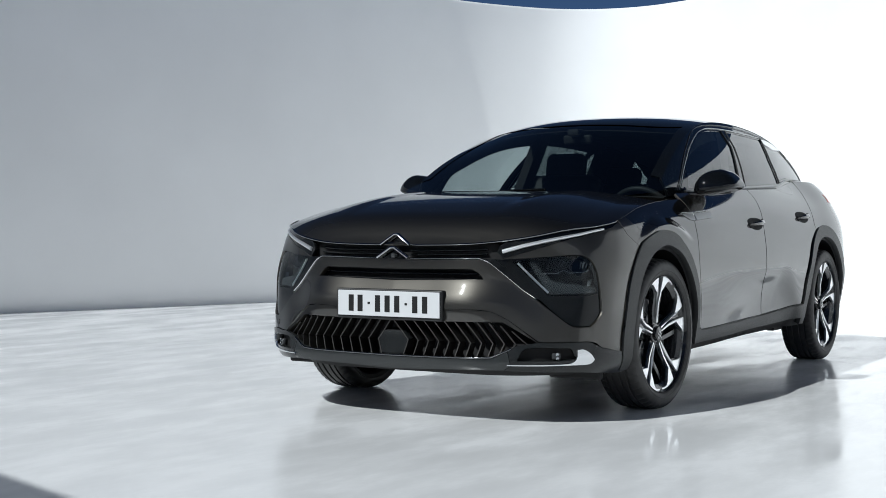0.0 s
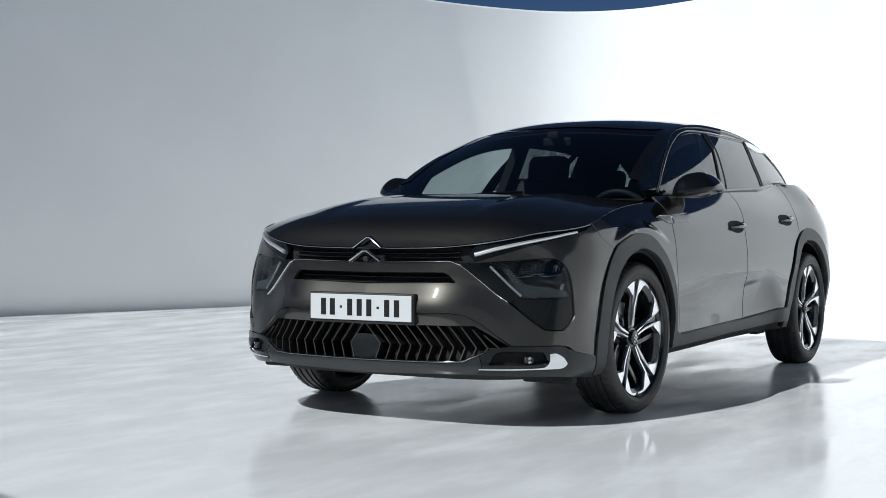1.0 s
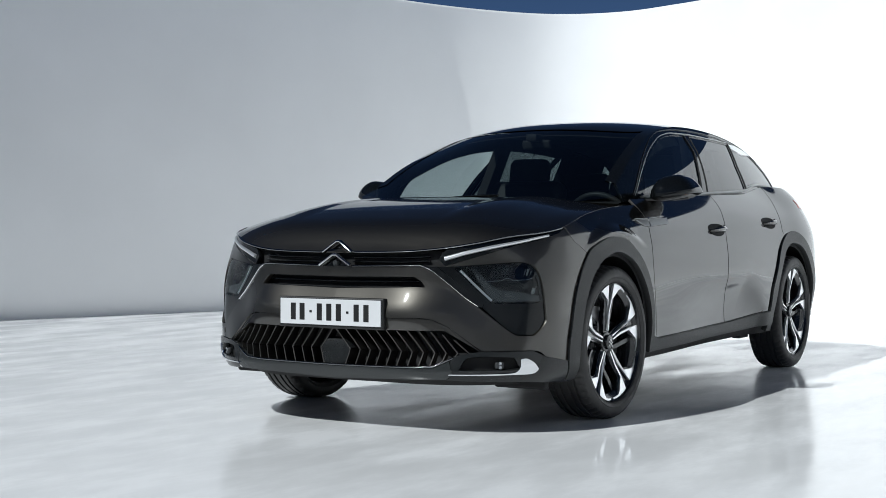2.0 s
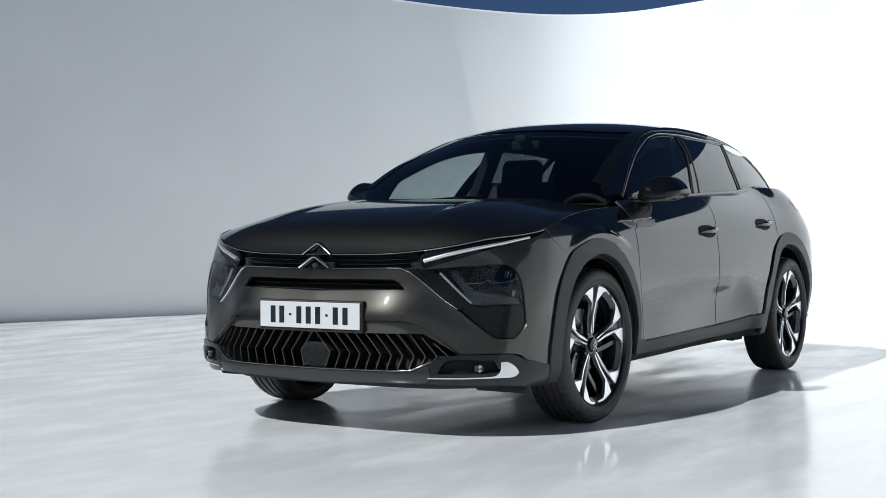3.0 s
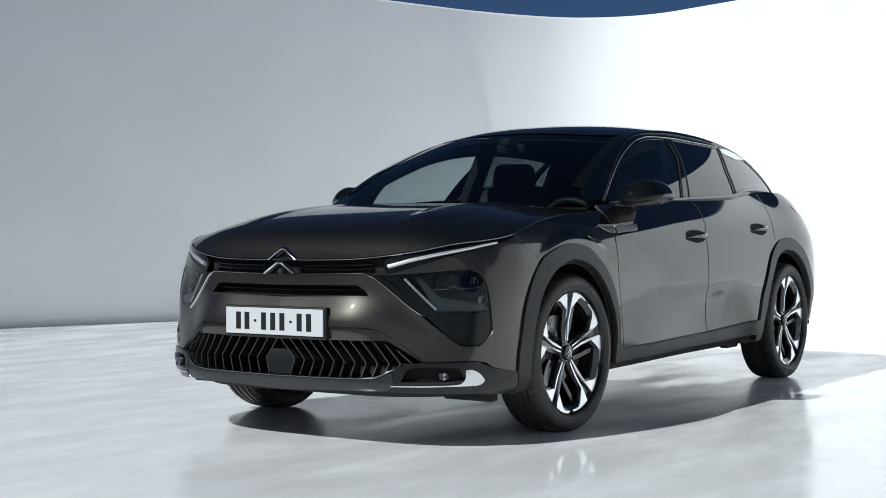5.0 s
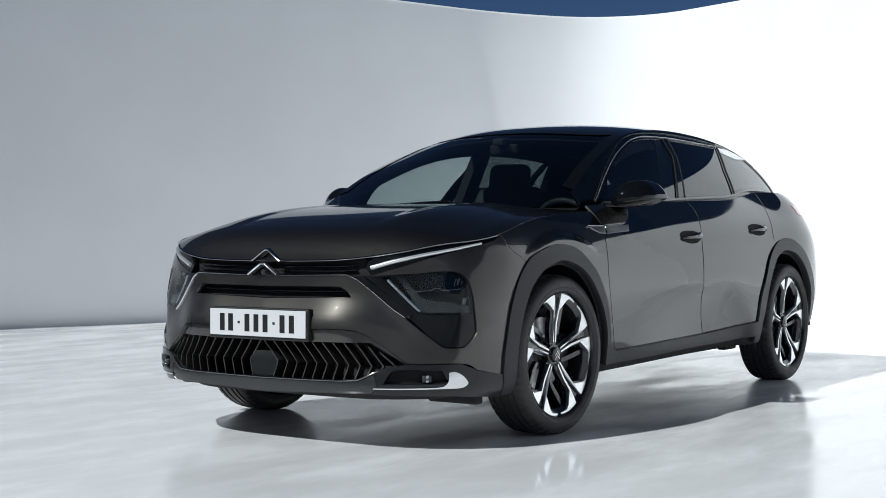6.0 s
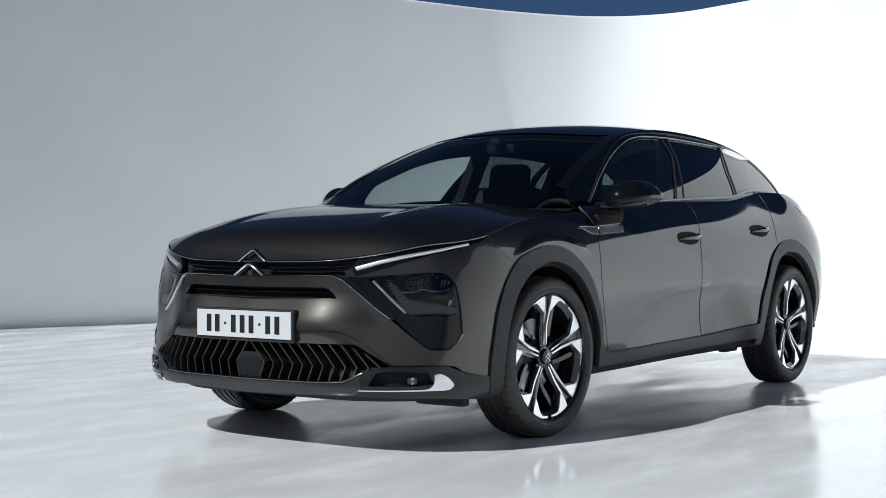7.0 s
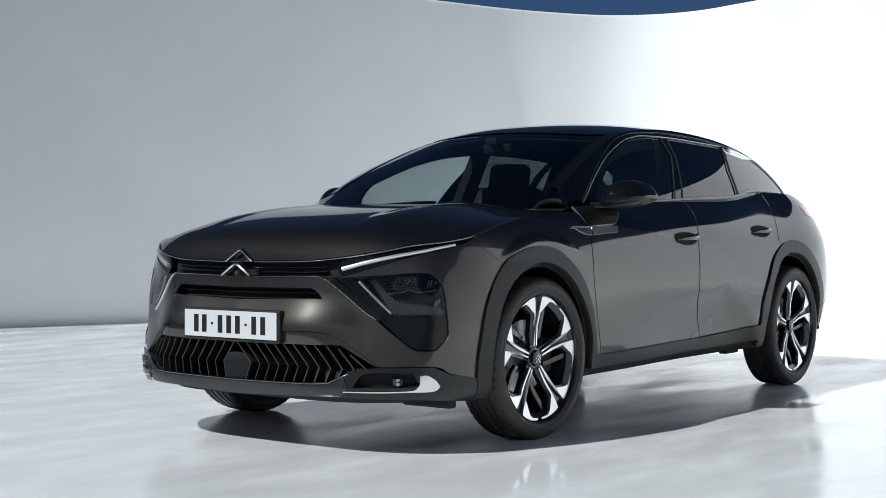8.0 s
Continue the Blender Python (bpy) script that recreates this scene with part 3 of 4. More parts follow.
pair("rear_shoulder", shoulder(), PAINT, car, angle=60)


def flip_on(at):
    return lambda a, b: at(-np.asarray(a), b)


side = flip_on(glass_at)
TRIM_TOP = bent([(-.534, 1.025), (-.756, 1.191), (-1.011, 1.324), (-1.192, 1.378), (-1.41, 1.405), (-1.745, 1.418), (-2.188, 1.408), (-2.60, 1.375), (-2.90, 1.330)])
TRIM_IN = bent([(-.548, 1.022), (-.716, 1.147), (-.911, 1.256), (-1.138, 1.341), (-1.284, 1.373), (-1.412, 1.387), (-1.70, 1.394), (-1.957, 1.391), (-2.249, 1.386), (-2.41, 1.386)])
trim("window_trim", side, [(-a, b) for a, b in TRIM_TOP], .0028, .003, WAIST, car, "thin dark roof trim")
trim("window_trim", side, [(-a, b) for a, b in TRIM_IN], .0034, .003, BRIGHT, car, "thin chrome window trim")
trim("waist_trim", side, [(-x, float(belt_z(x)) + .006) for x in np.linspace(-.60, -3.28, 40)], .012, .010, WAIST, car, "satin window sill trim")
trim("window_seal", side, [(1.607, 1.384), (1.612, 1.29), (1.513, 1.174), (1.428, 1.052)], .009, .003, MATT_BLACK, car, "black window seal", out=-.002)
trim("window_seal", side, [(1.680, 1.386), (1.663, 1.290), (1.595, 1.177), (1.523, 1.062)], .008, .003, MATT_BLACK, car, "black window seal", out=-.002)
trim("window_seal", side, [(2.425, 1.378), (2.325, 1.237), (2.292, 1.095)], .020, .003, MATT_BLACK, car, "black window seal", out=-.002)
rail_x = np.linspace(-.60, -2.50, 34)
rail_z = top_edge(rail_x)[1]
skin("rail_lining", list(zip(rail_x, rail_z - .004)) + [(x, z - .105) for x, z in zip(rail_x[::-1], rail_z[::-1])], glass_at, CABIN, car, turn=True, out=-.035, rim=0)
tail = bent([(-2.42, 1.377), (-2.55, 1.376), (-2.70, 1.362), (-2.885, 1.331)], [(-2.67, 1.327), (-2.52, 1.340), (-2.44, 1.356)])
skin("pillar_trim", tail, glass_at, CHROME, car, "chrome pillar tip", turn=True, out=.004)

# sills and arches in dark plastic
sill_line = [(2.055, .268), (2.03, .348), (2.12, .326), (2.638, .331), (3.209, .338), (3.578, .354), (3.850, .371), (3.93, .34), (3.93, .290), (3.55, .281), (3.2, .277), (2.6, .270)]
skin("sill", sill_line, ring, PLASTIC, car, "dark grey plastic sill", out=.010, rim=.03)
skin("arch_trim", bent(ARCH_F) + [(2.06, .268), (2.02, .266)] + bent(ARCH_F_IN[::-1]) + [(1.196, .215), (1.13, .215)], ring, PLASTIC, car, "dark grey plastic wheel arch trim", out=.010, rim=.03, step=.02)
skin("arch_trim", bent(ARCH_R) + bent(ARCH_R_IN[::-1]) + [(3.925, .25), (3.852, .25)], ring, PLASTIC, car, "dark grey plastic wheel arch trim", out=.010, rim=.03, step=.02)

# front bumper, painted
LAMP_EDGE = [(.508, .699), (.719, .7105), (.843, .719), (.900, .714), (.938, .687), (.953, .635), (.960, .56), (.966, .50), (.966, .475), (.945, .446), (.908, .416)]
bumper_line = ([(0, .697), (.10, .698), (.20, .701), (.306, .703), (.406, .703)] + bent([(.456, .685), (.533, .63), (.615, .571), (.69, .521)], [(.797, .438), (.835, .416), (.908, .416)])
               + bent(LAMP_EDGE[::-1]) + [(.719, .752), (.846, .788), (.997, .815), (1.096, .838), (1.143, .858), (1.191, .806), (1.277, .757)]
               + bent(ARCH_F[3::-1]) + bent([(.97, .328), (.905, .355), (.713, .354), (.683, .356)], [(.544, .449), (.47, .481), (.40, .489), (.277, .486), (0, .484)])
               + [(0, .604), (.32, .612)] + bent([(.39, .615), (.424, .614), (.424, .622), (.404, .641), (.376, .657)]) + [(.315, .657), (0, .653)])
bumper = skin("front_bumper", bumper_line, ring, PAINT, car, sym=True, step=.022, rim=.025)[0]
skin("slot_backing", [(0, .57), (.46, .585), (.46, .67), (0, .67)], ring, MATT_BLACK, bumper, sym=True, out=-.05, rim=0)
for k, z in enumerate((.615, .636)):
    trim("slot_bar", ring, [(0, z), (.40, z + .004)], .006, .02, GLOSS_BLACK, bumper, sym=True, out=-.045)
skin("grille_surround", [(0, .482), (.277, .484), (.40, .487), (.47, .479), (.544, .447), (.690, .345), (.62, .383), (.521, .436), (.325, .436), (0, .431)], ring, PAINT, bumper, sym=True, out=-.006, rim=.03)

# lower grille: dark backing, angled fins, lip and radar cover
grille = skin("lower_grille", [(0, .44), (.54, .445), (.70, .345), (.57, .31), (.48, .27), (0, .265)], ring, MATT_BLACK, car, "black lower grille", sym=True, out=-.10, rim=0)[0]


def fin(u0):
    """One bent fin, from the surround above down to the lip."""
    top = np.interp(u0, [.49, .62, .69], [.431, .376, .343])
    bend = u0 + .068
    foot = np.interp(bend - .022, [.38, .478, .56, .66], [.281, .289, .322, .340])
    a, n1 = on(ring, [(u0, top), (bend, max(.347, foot + .012)), (bend - .022, foot)], .02, -.056)
    return strip(a, n1, .0055, .045, bevel=.2)


for k in range(12):
    pair("fin", fin(.008 + k * .0505), FIN, grille)
skin("radar_cover", [(0, .388), (.050, .386), (.078, .352), (.060, .288), (0, .284)], ring, LOWER, grille, "dark grey radar cover", sym=True, out=-.012, rim=.05)
skin("front_lip", [(0, .281), (.211, .283), (.40, .285), (.478, .289), (.545, .317), (.56, .255), (.53, .236), (.315, .232), (.086, .224), (0, .222)], ring, LIP, car, "dark grey front lip", sym=True, out=.004, rim=.04)
trim("lip_trim", ring, [(0, .2805), (.211, .2825), (.40, .285), (.478, .289), (.55, .320), (.562, .325)], .008, .006, SMOKED, car, "thin dark chrome lip trim", sym=True, out=.004, bevel=1)
FOG_HOLE = bent([(.585, .276), (.83, .276), (.835, .30), (.82, .328)], [(.70, .333), (.62, .326), (.585, .276)])
corner_line = [(.562, .256), (.548, .318), (.575, .335), (.621, .344), (.683, .353), (.713, .351), (.90, .353), (.968, .325), (1.112, .300), (1.196, .29), (1.20, .215), (1.137, .206), (.887, .223), (.714, .228), (.535, .235)]
corners = skin("bumper_corner", corner_line, ring, LOWER, car, "dark grey plastic bumper corner", out=.006, rim=.03, holes=(FOG_HOLE,), step=.02)
for c, s in zip(corners, (1, -1)):
    part("fog_recess", sheet([(.57, .262), (.85, .262), (.85, .345), (.57, .345)], lambda a, b: ring(a, b, -.03), .03, 0, (), (s,)), MATT_BLACK, c)
C_SHAPE = bent([(.846, .321), (.872, .323), (.902, .307), (.922, .285), (.925, .276), (.912, .263), (.89, .258), (.86, .257)], [(.70, .2555), (.545, .2565)], [(.548, .2605), (.70, .2608), (.81, .263), (.838, .276), (.846, .292)])
for ob, c in zip(skin("fog_trim", C_SHAPE, ring, CHROME, car, "bright chrome fog lamp trim", out=.012, rim=.012, step=.015), corners):
    ob.parent = c
fog = box((.040, .02, .030), (0, 0, 0), .008, 3)
p, n = on(ring, [(.762, .295), (.764, .295)], .02, -.016)
bmesh.ops.transform(fog, matrix=Matrix.Translation(p[0]) @ Vector(n[0]).to_track_quat("Y", "Z").to_matrix().to_4x4(), verts=fog.verts)
fogs = pair("fog_lamp", fog, BEZEL, corners, "small clear fog lamp")
for k in (-.008, .008):
    spot = lathe([(0, .002), (.004, .0), (.007, .006), (.0075, -.004)], 14)
    bmesh.ops.transform(spot, matrix=Matrix.Translation(Vector(p[0]) + Vector(n[0]) * .010 + Vector((0, 0, k))) @ Vector(n[0]).to_track_quat("Y", "Z").to_matrix().to_4x4(), verts=spot.verts)
    pair("fog_reflector", spot, CHROME, fogs)

# upper grille with the chevrons
upper = skin("upper_grille", [(0, .69), (.42, .695), (.53, .70), (.54, .75), (.456, .768), (0, .758)], ring, MATT_BLACK, car, "gloss black upper grille", sym=True, out=-.035, rim=0)[0]
for z in (.716, .735):
    trim("grille_bar", ring, [(.06, z), (.30, z + .004), (.44, z + .010)], .006, .010, GLOSS_BLACK, upper, out=-.030)
trim("grille_trim", ring, [(.068, .759)] + top_run(.10, 1.125, 20, .002), .010, .008, SMOKED, car, "chrome strip along the bonnet edge", out=-.002, bevel=1)
trim("grille_trim", ring, [(.076, .699), (.30, .703), (.406, .704), (.45, .690)], .008, .008, SMOKED, car, "chrome strip above the bumper", out=0, bevel=1)
blade = [(.400, .709), (.450, .700), (.478, .700), (.700, .548), (.690, .532), (.665, .538), (.615, .568), (.533, .628), (.456, .684)]
skin("blade_trim", blade, ring, GLOSS_BLACK, car, "gloss black blade below the lamp", out=.004)
trim("blade_edge", ring, [(.410, .703), (.456, .684), (.533, .628), (.615, .569), (.672, .536)], .005, .007, CHROME, car, "chrome blade edge", out=0, bevel=1)


def chevron(z0, half, rise, width, out):
    k = np.linspace(-1, 1, 31)
    u = k * half
    z = z0 + rise * np.clip(1 - np.abs(k) * 1.06 + .06, 0, .94) / .94
    q = ring(np.abs(u), z, out)
    q[:, 1] *= np.sign(k) + (k == 0)
    n = np.tile((1.0, 0, .1), (len(k), 1))
    return strip(q, n, width, .012, bevel=1)


shade(part("chevron", chevron(.757, .074, .046, .0145, .006), DARK_CHROME, car, "chrome chevron"))
shade(part("chevron", chevron(.702, .078, .044, .0155, .024), DARK_CHROME, car, "chrome chevron"))

for z0, half, rise, out in ((.757, .066, .040, -.012), (.702, .070, .038, .006)):
    bm = sheet([(0, z0 - .004), (half, z0 - .004), (0, z0 + rise)], lambda a, b: ring(a, b, out), .02, .012, (), (1, -1))
    part("chevron_fill", bm, GLOSS_BLACK, car, "gloss black chevron filling")
camera_eye = lathe([(0, .012), (.006, .012), (.008, .009), (.0115, .009), (.012, -.01)], 20)
bmesh.ops.transform(camera_eye, matrix=Matrix.Translation((float(ring(0., .712, .014)[0]), 0, .711)) @ Matrix.Rotation(radians(-90), 4, "Z"), verts=camera_eye.verts)
shade(part("front_lens", camera_eye, BEZEL, car, "small round lens below the chevron"))

# lamps
black_line = bent([(.500, .70), (.719, .708), (.843, .716), (.898, .711), (.935, .685), (.950, .635), (.957, .56), (.963, .50), (.963, .475), (.943, .448), (.905, .419)], [(.838, .419), (.80, .441), (.70, .525), (.62, .58), (.47, .70)])
lamp_line = bent([(.562, .694), (.719, .706), (.843, .714), (.896, .709)], [(.933, .684), (.948, .635), (.955, .556)], [(.90, .546), (.84, .547), (.745, .548), (.70, .58), (.562, .690)])
headlights = skin("headlight", black_line, ring, GLOSS_BLACK, car, "headlight in a gloss black panel", holes=(lamp_line,), out=-.010, rim=.03, step=.022)
for hl, s in zip(headlights, (1, -1)):
    part("lamp_housing", sheet([(.54, .70), (.95, .72), (.97, .54), (.70, .54)], lambda a, b: ring(a, b, -.075), .03, 0, (), (s,)), MATT_BLACK, hl)
    part("lens", sheet(lamp_line, lambda a, b: ring(a, b, -.008), .025, 0, (), (s,)), CLEAR, hl, "clear lamp lens")
trim("running_light", ring, [(.588, .684), (.735, .561)], .010, .012, LIGHT, headlights, "white diagonal running light", out=-.020)
for hl, s in zip(headlights, (1, -1)):
    part("lamp_bezel", sheet([(.640, .690), (.672, .690), (.72, .640), (.765, .606), (.86, .592), (.945, .580), (.955, .557), (.75, .552)], lambda a, b: ring(a, b, -.026), .03, .02, (), (s,)), BEZEL, hl, "grey lamp bezel")
    for u0, u1 in ((.772, .838), (.868, .934)):
        part("projector", sheet([(u0 - .030, .648), (u0 - .020, .690), (u0, .705), (u1, .705), (u1 + .010, .690), (u1 + .006, .648)], lambda a, b: ring(a, b, -.060), .02, .015, (), (s,)), GLOSS_BLACK, hl, "dark glassy projector module")
for u0, z0, k, wide in ((.784, .670, 1, .010), (.796, .671, .85, .016), (.816, .676, .8, .006), (.878, .668, 1, .008), (.894, .672, .9, .015), (.914, .674, .7, .007), (.915, .588, 1, .014), (.930, .590, 1.1, .008)):
    trim("reflector", ring, [(u0, z0), (u0 + .005, z0 + .013 * k), (u0 + .014, z0 + .030 * k)], wide, .010, SMOKED, headlights, "smoked lamp reflector", out=-.052, taper=(.5, 1))
trim("lamp_divider", ring, [(.715, .640), (.779, .645), (.800, .656), (.812, .656), (.829, .647), (.90, .654), (.925, .662)], .0035, .006, SATIN, headlights, out=-.040)
drl_line = [(.486, .732), (.50, .757)] + top_run(.52, 1.128, 14, .010) + [(1.135, .850), (1.096, .838), (.997, .817), (.846, .790), (.719, .754), (.512, .702)]
upper_lamps = skin("upper_lamp", drl_line, ring, GLOSS_BLACK, car, "slim gloss black lamp wing", out=-.004, rim=.02, step=.02)
trim("running_light", ring, [(.512, .733), (.615, .757), (.719, .777), (.848, .800), (.95, .816), (1.035, .829)], .0150, .010, LIGHT, upper_lamps, "white running light bar", out=-.004, taper=(1.25, .75), bevel=1)


# ---- shell behind the panels, wheel housings, underside ----
shell_line = ([(1.16, .20), (1.16, .74), (1.17, .80)] + top_run(1.2, 1.95, drop=.03) + [(2.1, .97)] + belt_run(2.2, 5.1, drop=.04) + [(5.3, .93), (U_END - .05, .93), (U_END - .05, .42)]
              + [(4.86, .42), (4.72, .34), (4.66, .3)] + bent([(4.66, .32), (4.66, .44), (4.60, .56), (4.50, .67), (4.39, .73), (4.285, .75), (4.17, .742), (4.06, .69), (3.96, .56), (3.95, .36)]) + [(3.95, .24)]
              + [(1.99, .233)] + bent([(1.99, .30), (1.95, .42), (1.85, .58), (1.735, .685), (1.61, .73), (1.50, .727), (1.39, .69), (1.30, .61), (1.24, .486), (1.215, .29)]) + [(1.215, .2)])
skin("body_shell", shell_line, ring, MATT_BLACK, car, step=.06, rim=0, out=-.022)
skin("nose_backing", [(0, .2), (0, .74), (.5, .74), (1.16, .82), (1.16, .2)], ring, MATT_BLACK, car, step=.06, rim=0, out=-.11, sym=True)
WHEELS = ((.055, 1), (.055, -1), (-2.70, 1), (-2.70, -1))
WHEEL_Y, WHEEL_Z, TYRE_R = .797, .345, .346


def housing():
    """Half a drum over the wheel with its inner wall."""
    bm, rows = bmesh.new(), []
    for i in range(25):
        a = radians(-96 + 192 * i / 24)
        rows.append([bm.verts.new((.425 * math.sin(a), y, .415 * math.cos(a))) for y in (.075, .02, -.24)])
    hub = bm.verts.new((0, -.24, 0))
    for p, q in zip(rows, rows[1:]):
        for k in range(2):
            bm.faces.new((p[k], p[k + 1], q[k + 1], q[k]))
        bm.faces.new((p[2], hub, q[2]))
    return bm


for x, s in WHEELS:
    b = housing()
    bmesh.ops.transform(b, matrix=Matrix.Translation((x, WHEEL_Y * s, WHEEL_Z)) @ Matrix.Diagonal((1, s, 1, 1)), verts=b.verts)
    shade(part("wheel_housing", b, MATT_BLACK, car))
pan_u = np.linspace(0, 1.12, 24)
pan = ring(pan_u, np.full(24, .245), -.012)
bm = bmesh.new()
bm.faces.new([bm.verts.new(v) for v in [(.44, -.86, .245), (.44, .86, .245), *pan[::-1], *(pan[1:] * (1, -1, 1))]])
part("front_undertray", bm, MATT_BLACK, car)
tail_u = np.linspace(4.88, U_END, 24)
pan = ring(tail_u, np.full(24, .365), -.012)
bm = bmesh.new()
bm.faces.new([bm.verts.new(v) for v in [(-3.05, -.60, .365), (-3.05, .60, .365), *pan, *(pan[-2::-1] * (1, -1, 1))]])
part("rear_undertray", bm, MATT_BLACK, car)
under = box((4.3, 1.10, .05), (-1.35, 0, .235), .015)
part("undertray", under, MATT_BLACK, car)
for s in (1, -1):
    part("undertray_side", box((1.55, .30, .05), (-1.33, .62 * s, .268), .015), MATT_BLACK, car)
    part("air_deflector", box((.05, .24, .05), (.60, .70 * s, .205), .01), MATT_BLACK, car)
    part("jacking_pad", box((.16, .05, .05), (-2.12, .74 * s, .240), .008), MATT_BLACK, car)


# ---- wheels ----
def tyre():
    """Grooved tread with cross cuts in the shoulders, and a sidewall with a raised ring."""
    w, r, n = .104, TYRE_R, 216
    half = [(.2635, .074), (.2675, .088), (.272, .0945), (.2755, .0985), (.2785, .0985), (.2800, .1002), (.290, .1030), (.2925, .1052), (.2950, .1038), (r - .044, w), (r - .030, .1025), (r - .016, .096), (r - .0085, .0895), (r - .004, .082), (r - .001, .070)]
    tread = []
    for y in (.052, .020, -.020, -.052):
        tread += [(r, y + .0065), (r - .007, y + .0045), (r - .007, y - .0045), (r, y - .0065)]
    prof = half + tread + [(a, -b) for a, b in half[::-1]]
    m, verts, faces = len(prof), [], []
    for i in range(n):
        a = 2 * math.pi * i / n
        for k, (q, y) in enumerate(prof):
            q -= .006 if i % 4 == 0 and .060 < abs(y) < .092 and q > r - .02 else 0
            verts.append((q * math.sin(a), y, q * math.cos(a)))
    faces = [(i * m + k, i * m + k + 1, (i + 1) % n * m + k + 1, (i + 1) % n * m + k) for i in range(n) for k in range(m - 1)]
    me = bpy.data.meshes.new("tyre")
    me.from_pydata(verts, [], faces)
    bm = bmesh.new()
    bm.from_mesh(me)
    bmesh.ops.recalc_face_normals(bm, faces=bm.faces)
    return bm


def polygon_prism(pts, depth, dish):
    """A flat plate of (radius, sideways) points standing on the wheel's face, following its dish, with bevelled edges."""
    bm = bmesh.new()
    top = [bm.verts.new((t * 1.04, dish(r), r * 1.04)) for r, t in pts]
    f = bm.faces.new(top)
    res = bmesh.ops.extrude_face_region(bm, geom=[f])
    low = [v for v in res["geom"] if isinstance(v, bmesh.types.BMVert)]
    for v in low:
        v.co.y -= depth
    bmesh.ops.recalc_face_normals(bm, faces=bm.faces)
    return bm


def dish(r):
    return .066 - .006 * math.sin(min(r / .16, 1) * math.pi) + .018 * max(0, (r - .12) / .13)


BLADE = [(.048, .0048), (.125, .0070), (.185, .0115), (.228, .0205), (.2500, .0260), (.2485, .045), (.238, .087), (.226, .115), (.2125, .1375),
         (.2055, .1330), (.2170, .1125), (.2250, .0925), (.2215, .0740), (.185, .0225), (.125, .0162), (.052, .0115)]
BACK = [(.03, .022), (.10, .0235), (.150, .0265), (.182, .0310), (.2165, .0755), (.2195, .0920), (.2125, .1110), (.2020, .1310), (.2125, .1375), (.226, .115), (.238, .087), (.2485, .045), (.2535, 0)]
BACK = [(a, -b) for a, b in BACK] + [(a, b) for a, b in BACK[-2::-1]]
BAR = [(.075, -.052), (.110, -.0600), (.228, -.0700), (.223, -.0900), (.118, -.0800), (.075, -.070)]


def make_wheel():
    w = new("wheel")
    shade(part("tyre", tyre(), RUBBER, w, "black tyre with grooved tread"), 30)
    rim = lathe([(0.208, -0.1), (0.2132, -0.06), (0.2236, 0.02), (0.235, 0.06), (0.2527, 0.074), (0.26, 0.078), (0.2678, 0.086), (0.2688, 0.092), (0.2668, 0.094), (0.2647, 0.09), (0.2621, 0.08)], 96)
    shade(part("rim", rim, RIM_BLACK, w, "black alloy rim"))
    for i in range(5):
        turn = Matrix.Rotation(2 * math.pi * i / 5 + radians(2), 4, "Y")
        b = polygon_prism(BACK, .022, lambda r: dish(r) - .012)
        bmesh.ops.transform(b, matrix=turn, verts=b.verts)
        shade(part("spoke", b, RIM_BLACK, w, "gloss black spoke"))
        c = polygon_prism(BAR, .02, lambda r: dish(r) - .026)
        bmesh.ops.transform(c, matrix=turn, verts=c.verts)
        shade(part("spoke_bar", c, RIM_BLACK, w, "thin gloss black spoke"))
        for s in (1, -1):
            d = polygon_prism([(r, t * s) for r, t in BLADE], .011, dish)
            bmesh.ops.transform(d, matrix=turn, verts=d.verts)
            part("spoke_blade", d, ALLOY, w, "machined silver spoke blade")
    shade(part("hub", lathe([(0, .058), (.03, .058), (.044, .054), (.048, .046), (.048, .0)], 40), RIM_BLACK, w))
    cap = shade(part("hub_cap", lathe([(0, .073), (.026, .0722), (.0315, .0695), (.034, .064), (.034, .05)], 32), RIM_BLACK, w, "black hub cap"))
    for z in (-.016, .000):
        k = np.array([(-.019, z - .004), (-.010, z + .004), (0, z + .015), (.010, z + .004), (.019, z - .004)])
        tip = np.stack([k[:, 0], np.full(5, .0728), k[:, 1]], -1)
        shade(part("cap_chevron", strip(tip, np.tile((0, 1.0, 0), (5, 1)), .0055, .0022), SATIN, cap))
    shade(part("brake_disc", lathe([(0, .012), (.07, .012), (.072, -.006), (.160, -.006), (.160, -.03), (0, -.03)], 64), STEEL, w, "steel brake disc"))
    cal = box((.09, .07, .16), (-.145, -.015, .0), .02)
    shade(part("brake_caliper", cal, PLASTIC, w))
    return w


wheel = make_wheel()
wheel.parent = car
STEER = -2.5
wheel.matrix_basis = pose(WHEELS[0][0], WHEEL_Y, WHEEL_Z, 0, 0, STEER)
for x, s in WHEELS[1:]:
    copy_thing(wheel, pose(x, WHEEL_Y * s, WHEEL_Z, 0, 0, (0 if s > 0 else 180) + (STEER if x > 0 else 0)))


# ---- number plate, mirrors, handles, badges, sensors ----
plate = part("plate_holder", box((.036, .540, .132), (.997, 0, .500), .006), PLATE_INK, bumper, "black number plate holder")
part("number_plate", box((.006, .520, .110), (1.0175, 0, .503), .002), PLATE_WHITE, plate, "white number plate with dark bars")
for f in (.135, .225, .40, .495, .59, .765, .86):
    part("plate_bar", box((.003, .026, .072), (1.0208, -.26 + .52 * f, .503), .001), PLATE_INK, plate)
for f in (.312, .678):
    part("plate_dot", box((.003, .012, .010), (1.0208, -.26 + .52 * f, .504), .001), PLATE_INK, plate)


